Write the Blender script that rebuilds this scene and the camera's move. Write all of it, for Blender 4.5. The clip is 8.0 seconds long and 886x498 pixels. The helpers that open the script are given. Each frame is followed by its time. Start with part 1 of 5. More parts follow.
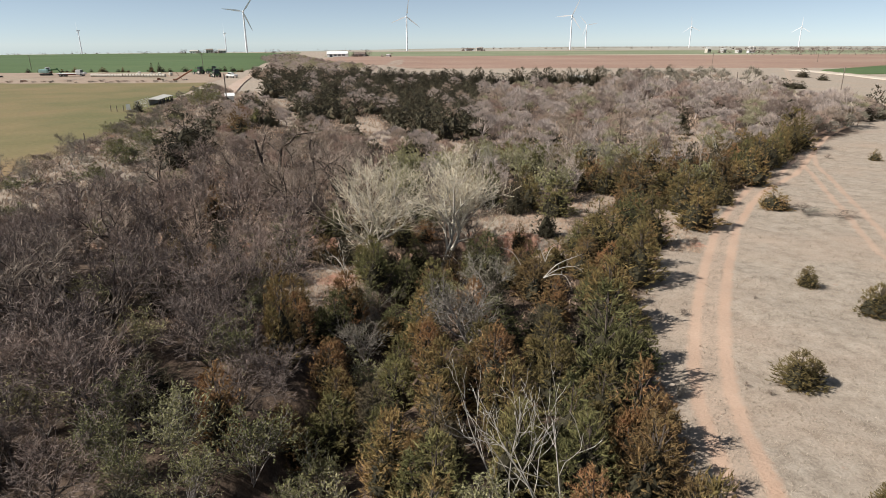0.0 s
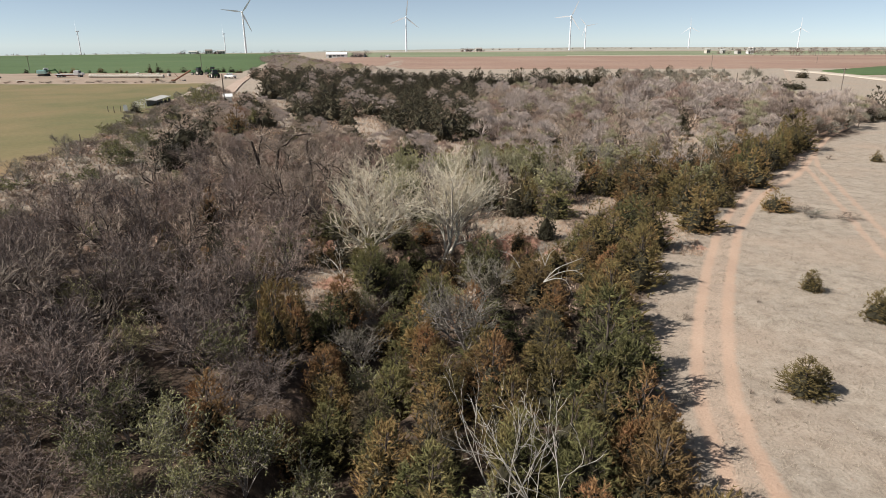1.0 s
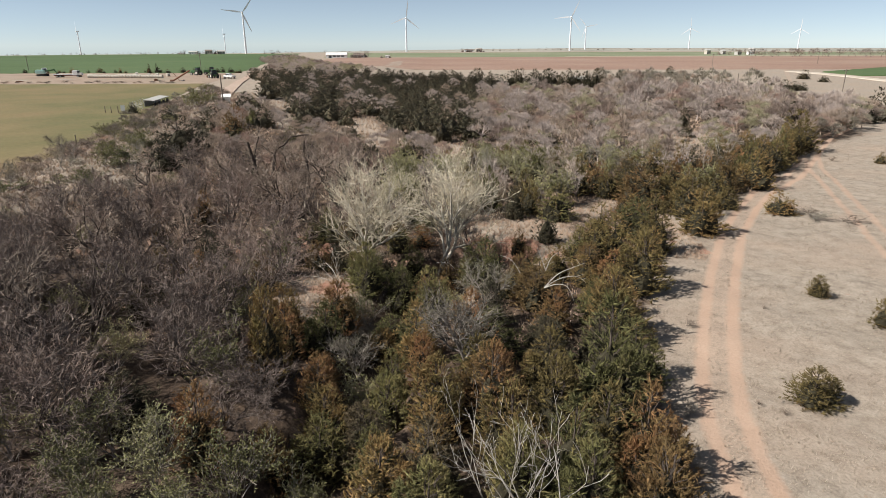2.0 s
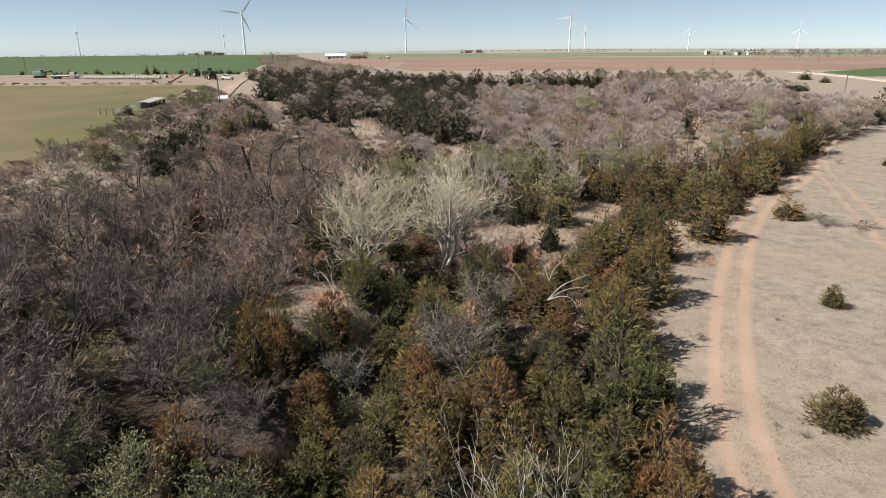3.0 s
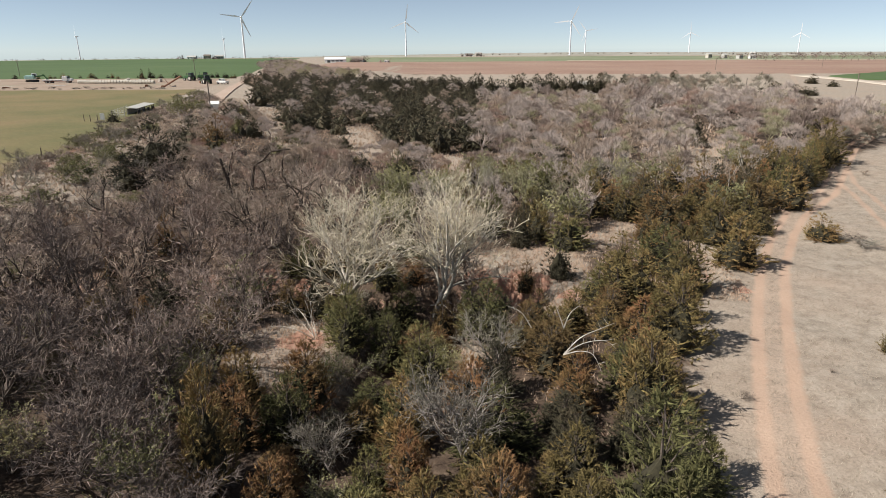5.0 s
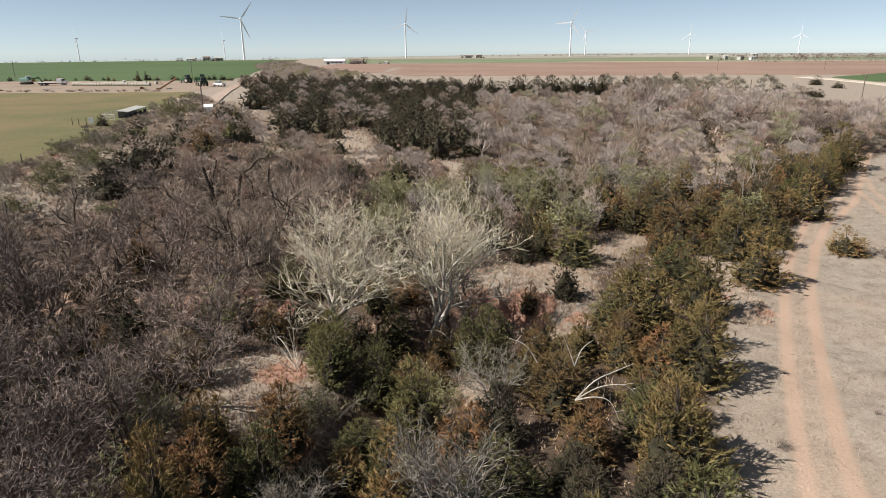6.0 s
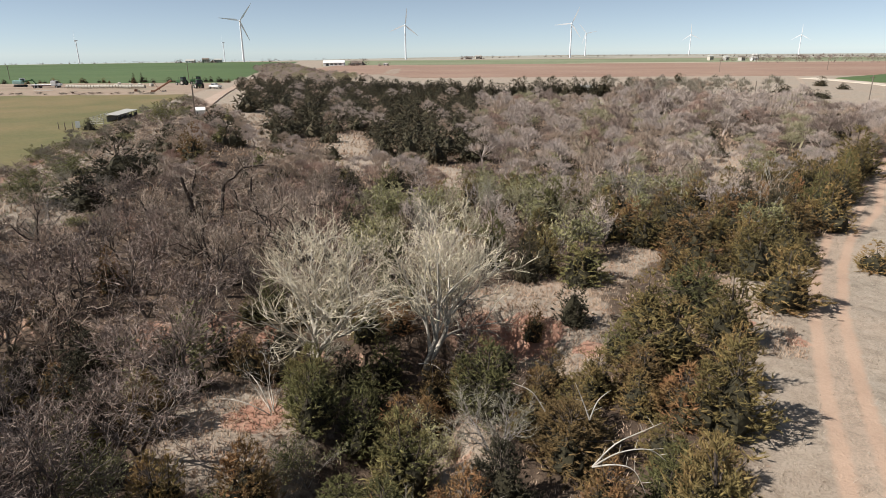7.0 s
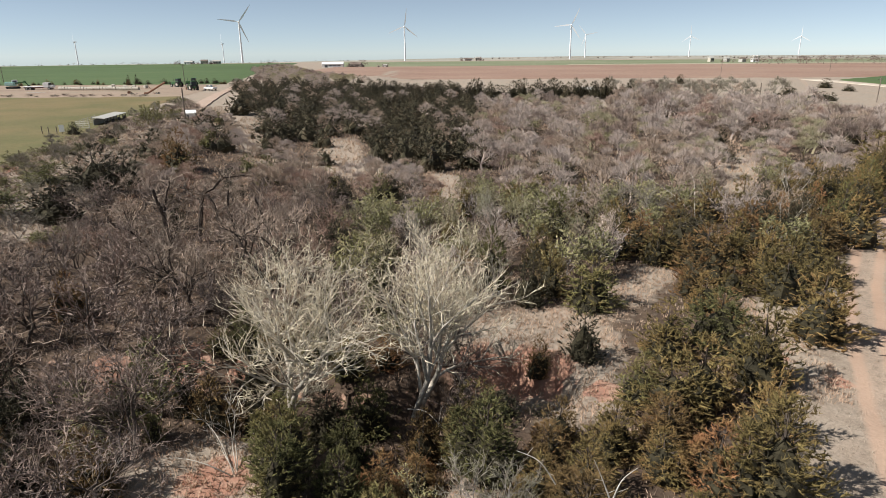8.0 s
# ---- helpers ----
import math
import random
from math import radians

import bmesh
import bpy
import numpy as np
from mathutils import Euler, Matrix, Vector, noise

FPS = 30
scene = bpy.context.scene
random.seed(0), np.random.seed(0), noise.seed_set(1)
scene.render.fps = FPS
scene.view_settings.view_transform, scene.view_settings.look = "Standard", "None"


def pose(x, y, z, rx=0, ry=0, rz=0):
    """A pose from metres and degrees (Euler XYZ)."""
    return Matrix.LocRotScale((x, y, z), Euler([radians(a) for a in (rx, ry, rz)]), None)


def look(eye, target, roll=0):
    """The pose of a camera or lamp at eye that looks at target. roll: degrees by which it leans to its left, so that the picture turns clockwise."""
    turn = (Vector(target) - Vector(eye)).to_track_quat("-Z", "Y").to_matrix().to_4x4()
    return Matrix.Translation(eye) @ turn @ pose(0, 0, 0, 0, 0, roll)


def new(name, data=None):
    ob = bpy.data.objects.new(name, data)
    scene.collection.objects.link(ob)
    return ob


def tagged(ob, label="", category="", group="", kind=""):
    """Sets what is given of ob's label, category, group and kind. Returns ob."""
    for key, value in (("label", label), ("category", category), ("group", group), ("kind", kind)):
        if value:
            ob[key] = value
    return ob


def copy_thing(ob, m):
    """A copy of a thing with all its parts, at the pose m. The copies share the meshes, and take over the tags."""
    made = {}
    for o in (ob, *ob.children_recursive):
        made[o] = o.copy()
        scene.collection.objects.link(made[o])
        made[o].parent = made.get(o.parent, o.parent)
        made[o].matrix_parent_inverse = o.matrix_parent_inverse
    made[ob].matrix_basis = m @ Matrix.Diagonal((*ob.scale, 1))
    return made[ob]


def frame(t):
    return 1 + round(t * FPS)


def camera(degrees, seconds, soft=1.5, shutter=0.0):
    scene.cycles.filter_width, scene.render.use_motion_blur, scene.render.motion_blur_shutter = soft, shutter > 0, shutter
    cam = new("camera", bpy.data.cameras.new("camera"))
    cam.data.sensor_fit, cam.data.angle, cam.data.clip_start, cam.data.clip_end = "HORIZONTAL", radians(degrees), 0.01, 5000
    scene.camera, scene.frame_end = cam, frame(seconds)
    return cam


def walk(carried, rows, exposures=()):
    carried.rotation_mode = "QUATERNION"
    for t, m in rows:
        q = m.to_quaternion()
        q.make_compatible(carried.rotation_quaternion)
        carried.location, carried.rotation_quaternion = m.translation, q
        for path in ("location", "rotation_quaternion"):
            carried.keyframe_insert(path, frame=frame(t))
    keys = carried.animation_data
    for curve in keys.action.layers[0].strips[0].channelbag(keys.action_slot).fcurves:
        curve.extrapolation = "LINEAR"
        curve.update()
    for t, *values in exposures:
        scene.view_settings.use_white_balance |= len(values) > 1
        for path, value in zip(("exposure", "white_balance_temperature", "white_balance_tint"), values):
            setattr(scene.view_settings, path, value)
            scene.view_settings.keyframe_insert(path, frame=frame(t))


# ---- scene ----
cam = camera(71.1, 8.0, soft=0.7)
PATH = [
    (0, (-0.349, -0.681, 17.2), (-0.378, 1.216, 16.568), -0.3),
    (0.5, (-0.285, -0.28, 17.172), (-0.313, 1.618, 16.541), -0.3),
    (1, (-0.268, 0.089, 17.148), (-0.295, 1.987, 16.518), -0.3),
    (1.5, (-0.213, 0.539, 17.105), (-0.24, 2.437, 16.476), -0.2),
    (3, (-0.116, 2.975, 17.056), (-0.142, 4.874, 16.43), -0.3),
    (3.5, (-0.085, 4.293, 17.041), (-0.111, 6.193, 16.418), -0.3),
    (4, (-0.044, 5.808, 17.031), (-0.071, 7.709, 16.411), -0.3),
    (4.5, (0.006, 7.515, 17.051), (-0.021, 9.417, 16.433), -0.3),
    (6, (0.307, 13.387, 17.016), (0.279, 15.291, 16.404), -0.4),
    (6.5, (0.424, 15.537, 16.976), (0.395, 17.442, 16.367), -0.4),
    (7, (0.579, 17.8, 16.955), (0.55, 19.705, 16.347), -0.5),
    (7.5, (0.71, 20.144, 16.915), (0.682, 22.05, 16.309), -0.5),
    (8, (0.881, 22.54, 16.924), (0.853, 24.446, 16.32), -0.5),
]
walk(cam, [(t, look(eye, target, roll)) for t, eye, target, roll in PATH])

import collections

# ---- light ----
SUN_DIR = Vector((-0.70, -0.17, 0.69)).normalized()   # towards the sun
world = bpy.data.worlds.new("world")
scene.world = world
world.use_nodes = True
wn = world.node_tree
sky = wn.nodes.new("ShaderNodeTexSky")
sky.sky_type = "NISHITA"
sky.sun_disc = False
sky.sun_elevation = math.asin(SUN_DIR.z)
sky.sun_rotation = math.atan2(SUN_DIR.x, SUN_DIR.y) % (2 * math.pi)
sky.air_density, sky.dust_density, sky.ozone_density = 0.5, 0.0, 1.7
sky.altitude = 600
haze = wn.nodes.new("ShaderNodeHueSaturation")
haze.inputs["Saturation"].default_value = 0.7
haze.inputs["Hue"].default_value = 0.492
wn.links.new(sky.outputs["Color"], haze.inputs["Color"])
veil = wn.nodes.new("ShaderNodeMix")   # thin even veil of high haze
veil.data_type = "RGBA"
veil.inputs["Factor"].default_value = 0.08
for socket in veil.inputs:
    if socket.type == "RGBA" and socket.name == "B":
        socket.default_value = (6.0, 7.2, 8.4, 1)
    if socket.type == "RGBA" and socket.name == "A":
        wn.links.new(haze.outputs["Color"], socket)
wn.links.new([o for o in veil.outputs if o.type == "RGBA"][0], wn.nodes["Background"].inputs["Color"])
wn.nodes["Background"].inputs["Strength"].default_value = 0.068
sun = new("sun", bpy.data.lights.new("sun", "SUN"))
sun.data.energy, sun.data.angle, sun.data.color = 5.0, radians(0.5), (1.0, 0.965, 0.92)
sun.matrix_world = look(SUN_DIR * 200, (0, 0, 0))
scene.view_settings.exposure = 0.5

# ---- node helpers ----
def material(name, rough=0.85):
    m = bpy.data.materials.new(name)
    m.use_nodes = True
    b = m.node_tree.nodes["Principled BSDF"]
    b.inputs["Roughness"].default_value = rough
    b.inputs["Specular IOR Level"].default_value = 0.25
    return m, m.node_tree, b


def node(nt, kind, **sockets):
    n = nt.nodes.new("ShaderNode" + kind)
    for key, value in sockets.items():
        n.inputs[key.replace("_", " ")].default_value = value
    return n


def ramp(nt, source, stops):
    r = nt.nodes.new("ShaderNodeValToRGB")
    els = r.color_ramp.elements
    while len(els) < len(stops):
        els.new(0.5)
    for e, (p, c) in zip(els, stops):
        e.position, e.color = p, (c if len(c) == 4 else (*c, 1))
    nt.links.new(source, r.inputs["Fac"])
    return r.outputs["Color"]


def mix(nt, fac, a, b, blend="MIX"):
    n = nt.nodes.new("ShaderNodeMix")
    n.data_type, n.blend_type = "RGBA", blend
    if isinstance(fac, bpy.types.NodeSocket):
        nt.links.new(fac, n.inputs["Factor"])
    else:
        n.inputs["Factor"].default_value = fac
    cols = [s for s in n.inputs if s.type == "RGBA"]
    for sock, v in zip(cols, (a, b)):
        if isinstance(v, bpy.types.NodeSocket):
            nt.links.new(v, sock)
        else:
            sock.default_value = (*v, 1) if not isinstance(v, (int, float)) else (v, v, v, 1)
    return [s for s in n.outputs if s.type == "RGBA"][0]


def noise_fac(nt, scale, detail=4.0, rough=0.6, coords="Object"):
    tc = nt.nodes.new("ShaderNodeTexCoord")
    n = node(nt, "TexNoise", Scale=scale, Detail=detail, Roughness=rough)
    nt.links.new(tc.outputs[coords], n.inputs["Vector"])
    return n.outputs["Fac"]


def maths(nt, op, a, b=0.0, clamp=False):
    n = nt.nodes.new("ShaderNodeMath")
    n.operation, n.use_clamp = op, clamp
    for sock, v in zip(n.inputs, (a, b)):
        if isinstance(v, bpy.types.NodeSocket):
            nt.links.new(v, sock)
        else:
            sock.default_value = v
    return n.outputs[0]


def bump(nt, b, height, strength=0.5, distance=0.05):
    n = node(nt, "Bump", Strength=strength, Distance=distance)
    nt.links.new(height, n.inputs["Height"])
    nt.links.new(n.outputs["Normal"], b.inputs["Normal"])


def soil_material(name, stops, scale, fine=8.0, rough=0.95, height=0.08):
    """Earth or crops: broad patches and a fine grain."""
    m, nt, b = material(name, rough)
    broad, grain = noise_fac(nt, scale, 5, 0.6), noise_fac(nt, fine, 3, 0.7)
    col = ramp(nt, broad, stops)
    col = mix(nt, 0.35, col, ramp(nt, grain, [(0.3, (0.35, 0.35, 0.35)), (0.7, (1, 1, 1))]), "MULTIPLY")
    nt.links.new(col, b.inputs["Base Color"])
    bump(nt, b, grain, 0.6, height)
    return m


def plant_material(name, dark, light, odd, odd_amount=0.25, gloss=0.8):
    """Foliage or twigs: each tree, each spray and each side of a crown differs a little."""
    m, nt, b = material(name, gloss)
    island = nt.nodes.new("ShaderNodeNewGeometry").outputs["Random Per Island"]
    own = nt.nodes.new("ShaderNodeObjectInfo").outputs["Random"]
    patch = noise_fac(nt, 0.55, 3, 0.5)
    col = mix(nt, island, dark, light)
    t = maths(nt, "ADD", maths(nt, "MULTIPLY", maths(nt, "SUBTRACT", patch, 0.5), 3.2), maths(nt, "MULTIPLY", maths(nt, "SUBTRACT", own, 0.5), 0.9))
    t = maths(nt, "ADD", t, odd_amount, True)
    col = mix(nt, t, col, odd)
    tone = maths(nt, "ADD", maths(nt, "MULTIPLY", own, 0.5), 0.75)
    grey = nt.nodes.new("ShaderNodeCombineColor")
    for s in grey.inputs:
        nt.links.new(tone, s)
    col = mix(nt, 1.0, col, grey.outputs[0], "MULTIPLY")
    nt.links.new(col, b.inputs["Base Color"])
    return m


# ---- lie of the land ----
TRAIL = [(11.0, 14), (11.6, 19), (12.4, 24), (13.3, 28), (15.1, 33), (17.1, 38), (20.7, 46), (26.1, 57), (31.8, 66.5), (37.0, 74), (46, 84), (59, 103), (70, 119), (83, 134)]
FORK = [(57, 100), (52, 90), (46.6, 75.3), (41.5, 62), (37, 50), (33, 36), (31, 20)]
CREEK = [(5.4, 53.2), (3.8, 53.8), (2, 53.0), (-0.5, 48.5), (-4, 50), (-9, 51), (-14, 53), (-22, 51), (-32, 54), (-44, 50)]
BRANCH = [(-0.5, 48.5), (-1.5, 44), (-4.5, 41), (-5, 33), (-6, 22), (-9, 8), (-12, -10)]


def away(x, y, line):
    """Distance from a polyline, signed: positive on its right."""
    best, sign = np.full(np.shape(x), 1e9), np.ones(np.shape(x))
    for (ax, ay), (bx, by) in zip(line, line[1:]):
        dx, dy = bx - ax, by - ay
        k = np.clip(((x - ax) * dx + (y - ay) * dy) / (dx * dx + dy * dy), 0, 1)
        d = np.hypot(x - ax - k * dx, y - ay - k * dy)
        s = np.sign((x - ax) * dy - (y - ay) * dx)
        nearer = d < best
        best, sign = np.where(nearer, d, best), np.where(nearer, s, sign)
    return best * sign


def smooth(a, b, v):
    k = np.clip((v - a) / (b - a), 0, 1)
    return k * k * (3 - 2 * k)


def ground_z(x, y):
    x, y = np.asarray(x, float), np.asarray(y, float)
    z = -0.8 * np.exp(-((x + 4) / 13) ** 2 - ((y - 40) / 20) ** 2)
    wob = 0.7 * np.sin(x * 0.9 + 1.3 * np.sin(y * 0.7)) + 0.5 * np.sin(y * 1.3 + x * 0.4)
    d1 = np.abs(away(x, y, CREEK)) + 0.5 * wob
    d2 = np.abs(away(x, y, BRANCH)) + 0.5 * wob
    z = z - 1.9 * smooth(3.2, 1.4, np.minimum(d1, d2))
    z = z + 2.4 * smooth(-24, -52, x) * smooth(900, 450, y) * smooth(40, 85, y)
    z = z + 0.10 * np.sin(x * 0.31 + 0.7) * np.sin(y * 0.23) + 0.05 * np.sin(x * 0.9 + y * 0.7)
    far = np.maximum(0, np.hypot(x, y) - 1350)
    z = z - far * np.interp(x / np.maximum(1, np.hypot(x, y)), [-0.5, -0.3, 0, 0.19, 0.45], [0.0120, 0.0120, 0.0070, 0.0048, 0.0056])
    return z


def gz(x, y):
    return float(ground_z(x, y)) if -60 < x < 30 and y < 75 else float(plain_z(x, y))


def plain_z(x, y):
    """The land away from the creek."""
    lift = 2.4 * smooth(-24, -52, x) * smooth(900, 450, y) * smooth(40, 85, y)
    z = lift + 0.10 * math.sin(x * 0.31 + 0.7) * math.sin(y * 0.23) + 0.05 * math.sin(x * 0.9 + y * 0.7)
    far = max(0, math.hypot(x, y) - 1350)
    return z - far * np.interp(x / max(1, math.hypot(x, y)), [-0.5, -0.3, 0, 0.19, 0.45], [0.0120, 0.0120, 0.0070, 0.0048, 0.0056])


def mesh_of(name, verts, faces, mat, smooth_shade=False):
    """A mesh from arrays; faces: an array of triangles or of quads, or a list of both kinds of array."""
    me = bpy.data.meshes.new(name)
    groups = faces if isinstance(faces, list) else [faces]
    groups = [np.asarray(f, np.int32) for f in groups if len(f)]
    verts = np.asarray(verts, np.float32)
    me.vertices.add(len(verts))
    me.vertices.foreach_set("co", verts.ravel())
    loops = np.concatenate([f.ravel() for f in groups])
    totals = np.concatenate([np.full(len(f), f.shape[1], np.int32) for f in groups])
    starts = np.concatenate([[0], np.cumsum(totals)[:-1]]).astype(np.int32)
    me.loops.add(len(loops))
    me.loops.foreach_set("vertex_index", loops)
    me.polygons.add(len(totals))
    me.polygons.foreach_set("loop_start", starts)
    me.polygons.foreach_set("use_smooth", np.full(len(totals), smooth_shade))
    me.update(calc_edges=True)
    me.validate()
    me.materials.append(mat)
    return me


def part(name, bm, mat, parent, label=""):
    """Links a bmesh or a mesh as one part of a thing."""
    if isinstance(bm, bmesh.types.BMesh):
        me = bpy.data.meshes.new(name)
        bm.to_mesh(me)
        bm.free()
        me.materials.append(mat)
    else:
        me = bm
    ob = new(name, me)
    ob.parent = parent
    return tagged(ob, label)


# ---- ground ----
def steps(near_a, near_b, size, far_a, far_b, growth=1.07):
    mid = list(np.arange(near_a, near_b + 1e-6, size))
    lo, hi, s = [], [], size
    p = near_a
    while p > far_a:
        s *= growth
        p -= s
        lo.append(max(p, far_a))
    p, s = near_b, size
    while p < far_b:
        s *= growth
        p += s
        hi.append(min(p, far_b))
    return np.array(lo[::-1] + mid + hi)


WOODS = [(-30, -12), (9.0, -12), (9.6, 20), (11.3, 33), (14, 43), (17.5, 50), (22, 55.5), (23.5, 59), (31, 68), (40, 80), (52, 95), (62, 108), (84, 128),
         (75, 158), (95, 190), (90, 212), (40, 226), (4, 245), (-20, 300), (-80, 320), (-60, 230), (-50, 180), (-44, 130), (-40, 100), (-36, 80), (-44, 62), (-50, 50), (-60, 0)]
OPEN_SPOTS = [[(1.2, 59.5), (4.3, 62.3), (8.2, 63.3), (10.6, 63.9), (12.3, 65.8), (14.2, 68.7), (17.5, 72.5), (19, 69), (17.1, 66.5), (13.3, 62), (10.8, 59.3), (11.5, 56.5), (10.2, 53.5), (8, 51.8), (5.5, 52.5), (3, 54.2), (1, 57)],
              [(18.4, 50), (19.4, 54), (18.2, 59), (19.5, 61), (21.5, 63), (29, 66.5), (25, 57), (21, 50)],
              [(-13.5, 40), (-13, 46.5), (-11, 47.8), (-8.6, 48.6), (-7.4, 45.6), (-5.8, 43), (-7, 39.2)],
              [(-22.8, 128.7), (-25.5, 152.7), (-18.7, 150.5), (-15.4, 134.8), (-12.7, 122.5), (-8, 120.7), (-7.6, 111), (-12, 109.4), (-16.2, 111.3), (-18.8, 106.4)],
              [(-54.3, 170), (-60.7, 199), (-50.9, 183), (-46, 178.6), (-37.2, 150.5), (-32.4, 131), (-27.8, 127.5), (-28.2, 119), (-35.5, 129), (-43.8, 151)],
              [(-3.1, 111.6), (1, 112.3), (4.7, 103.4), (3.6, 93.7), (-0.4, 96.8)], [(-25, 194), (-21.3, 186.5), (-17, 160), (-18.6, 160)],
              [(41.5, 126), (52.9, 130.6), (47, 114.4), (37.6, 97.4), (34.2, 99), (39.3, 114.7)], [(7.1, 51.4), (9.9, 54.5), (9.6, 50.8), (6.1, 47.4), (5.1, 47.8)],
              [(-0.5, 39), (1.2, 38), (2.6, 42), (1.5, 46), (0.3, 44)]]


def inside(x, y, poly):
    x, y = np.asarray(x, float), np.asarray(y, float)
    r = np.zeros(x.shape, bool)
    for (ax, ay), (bx, by) in zip(poly, poly[1:] + poly[:1]):
        hit = ((ay > y) != (by > y)) & (x < (bx - ax) * (y - ay) / ((by - ay) or 1e-9) + ax)
        r ^= hit
    return r


gx, gy = steps(-46, 66, 0.6, -4300, 4300), steps(8, 106, 0.6, -320, 4940)
GX, GY = np.meshgrid(gx, gy)
GZ = ground_z(GX, GY)
nx, ny = len(gx), len(gy)
idx = np.arange(nx * ny).reshape(ny, nx)
quads = np.stack([idx[:-1, :-1], idx[:-1, 1:], idx[1:, 1:], idx[1:, :-1]], -1).reshape(-1, 4)

m_ground, nt, b = material("dry_pasture", 0.95)


def node_attr(nt, name):
    n = nt.nodes.new("ShaderNodeAttribute")
    n.attribute_name = name
    return n.outputs["Fac"]


broad, mid_n, fine = noise_fac(nt, 0.09, 5, 0.6), noise_fac(nt, 0.9, 5, 0.65), noise_fac(nt, 7.0, 4, 0.7)
grass = ramp(nt, mid_n, [(0.30, (0.235, 0.190, 0.145)), (0.5, (0.345, 0.288, 0.226)), (0.72, (0.43, 0.367, 0.295))])
grass = mix(nt, ramp(nt, broad, [(0.45, (0, 0, 0)), (0.7, (0.75, 0.75, 0.75))]), grass, (0.385, 0.293, 0.220))
grass = mix(nt, 0.5, grass, ramp(nt, fine, [(0.30, (0.45, 0.42, 0.40)), (0.62, (1, 1, 1))]), "MULTIPLY")
litter = ramp(nt, mid_n, [(0.3, (0.042, 0.028, 0.020)), (0.52, (0.105, 0.072, 0.050)), (0.78, (0.22, 0.158, 0.108))])
litter = mix(nt, 0.6, litter, ramp(nt, fine, [(0.3, (0.35, 0.33, 0.3)), (0.65, (1, 1, 1))]), "MULTIPLY")
redsoil = ramp(nt, mid_n, [(0.3, (0.31, 0.155, 0.102)), (0.5, (0.39, 0.215, 0.150)), (0.75, (0.46, 0.32, 0.235))])
redsoil = mix(nt, 0.3, redsoil, ramp(nt, fine, [(0.3, (0.5, 0.45, 0.42)), (0.65, (1, 1, 1))]), "MULTIPLY")
edge = maths(nt, "MULTIPLY", maths(nt, "SUBTRACT", mid_n, 0.5), 2.4)
col = mix(nt, ramp(nt, maths(nt, "ADD", node_attr(nt, "woods"), edge), [(0.3, (0, 0, 0)), (0.75, (1, 1, 1))]), grass, litter)
col = mix(nt, ramp(nt, maths(nt, "ADD", node_attr(nt, "bank"), edge), [(0.42, (0, 0, 0)), (0.62, (1, 1, 1))]), col, redsoil)
tr = maths(nt, "ADD", node_attr(nt, "trail"), maths(nt, "MULTIPLY", maths(nt, "SUBTRACT", mid_n, 0.5), 0.5))
rut = maths(nt, "ABSOLUTE", maths(nt, "SUBTRACT", maths(nt, "ABSOLUTE", tr), 0.86))
rut = maths(nt, "ADD", rut, maths(nt, "MULTIPLY", maths(nt, "SUBTRACT", fine, 0.5), 0.35))
rut_mask = ramp(nt, rut, [(0.22, (1, 1, 1)), (0.52, (0, 0, 0))])
track = ramp(nt, broad, [(0.3, (0.42, 0.272, 0.188)), (0.7, (0.475, 0.335, 0.245))])
track = mix(nt, 0.25, track, ramp(nt, fine, [(0.3, (0.6, 0.55, 0.5)), (0.65, (1, 1, 1))]), "MULTIPLY")
verge = ramp(nt, maths(nt, "ABSOLUTE", tr), [(0.75, (0.38, 0.38, 0.38)), (1.0, (0, 0, 0))])
verge_mask = mix(nt, 1.0, verge, ramp(nt, maths(nt, "ADD", fine, maths(nt, "MULTIPLY", edge, 0.3)), [(0.4, (0.3, 0.3, 0.3)), (0.6, (1, 1, 1))]), "MULTIPLY")
col = mix(nt, verge_mask, col, track)
col = mix(nt, mix(nt, 1.0, rut_mask, (0.82, 0.82, 0.82), "MULTIPLY"), col, track)
fk = maths(nt, "ABSOLUTE", maths(nt, "SUBTRACT", maths(nt, "ABSOLUTE", maths(nt, "ADD", node_attr(nt, "fork"), maths(nt, "MULTIPLY", edge, 0.3))), 0.9))
col = mix(nt, mix(nt, 1.0, ramp(nt, fk, [(0.15, (1, 1, 1)), (0.5, (0, 0, 0))]), (0.6, 0.6, 0.6), "MULTIPLY"), col, track)
nt.links.new(col, b.inputs["Base Color"])
bump(nt, b, maths(nt, "ADD", fine, mid_n), 0.7, 0.10)

g_mesh = mesh_of("ground", np.stack([GX, GY, GZ], -1).reshape(-1, 3), quads, m_ground, True)
woods = inside(GX, GY, WOODS).astype(float)
for spot in OPEN_SPOTS:
    woods[inside(GX, GY, spot)] = 0.0
for _ in range(4):
    soft_w = np.pad(woods, 1, mode="edge")
    woods = (soft_w[:-2, 1:-1] + soft_w[2:, 1:-1] + soft_w[1:-1, :-2] + soft_w[1:-1, 2:] + 2 * woods) / 6
creek_d = np.minimum(np.abs(away(GX, GY, CREEK)), np.abs(away(GX, GY, BRANCH)))
slope = np.hypot(*np.gradient(GZ, gy, gx))
RED_SPOTS = [(2.6, 56.0, 1.8), (5.0, 55.6, 1.8), (7.0, 55.0, 1.3), (8.8, 51.6, 1.1), (-15, 56, 1.7), (-11.5, 55, 1.0), (-9.4, 45.0, 1.7), (-19, 54.5, 1.2), (21.5, 52.3, 0.9), (1, 42, 0.5), (-13, 36, 0.8), (60, 66, 3.0), (-56.5, 90, 4.0), (-60, 104, 3.5), (20, 55, 0.5)]
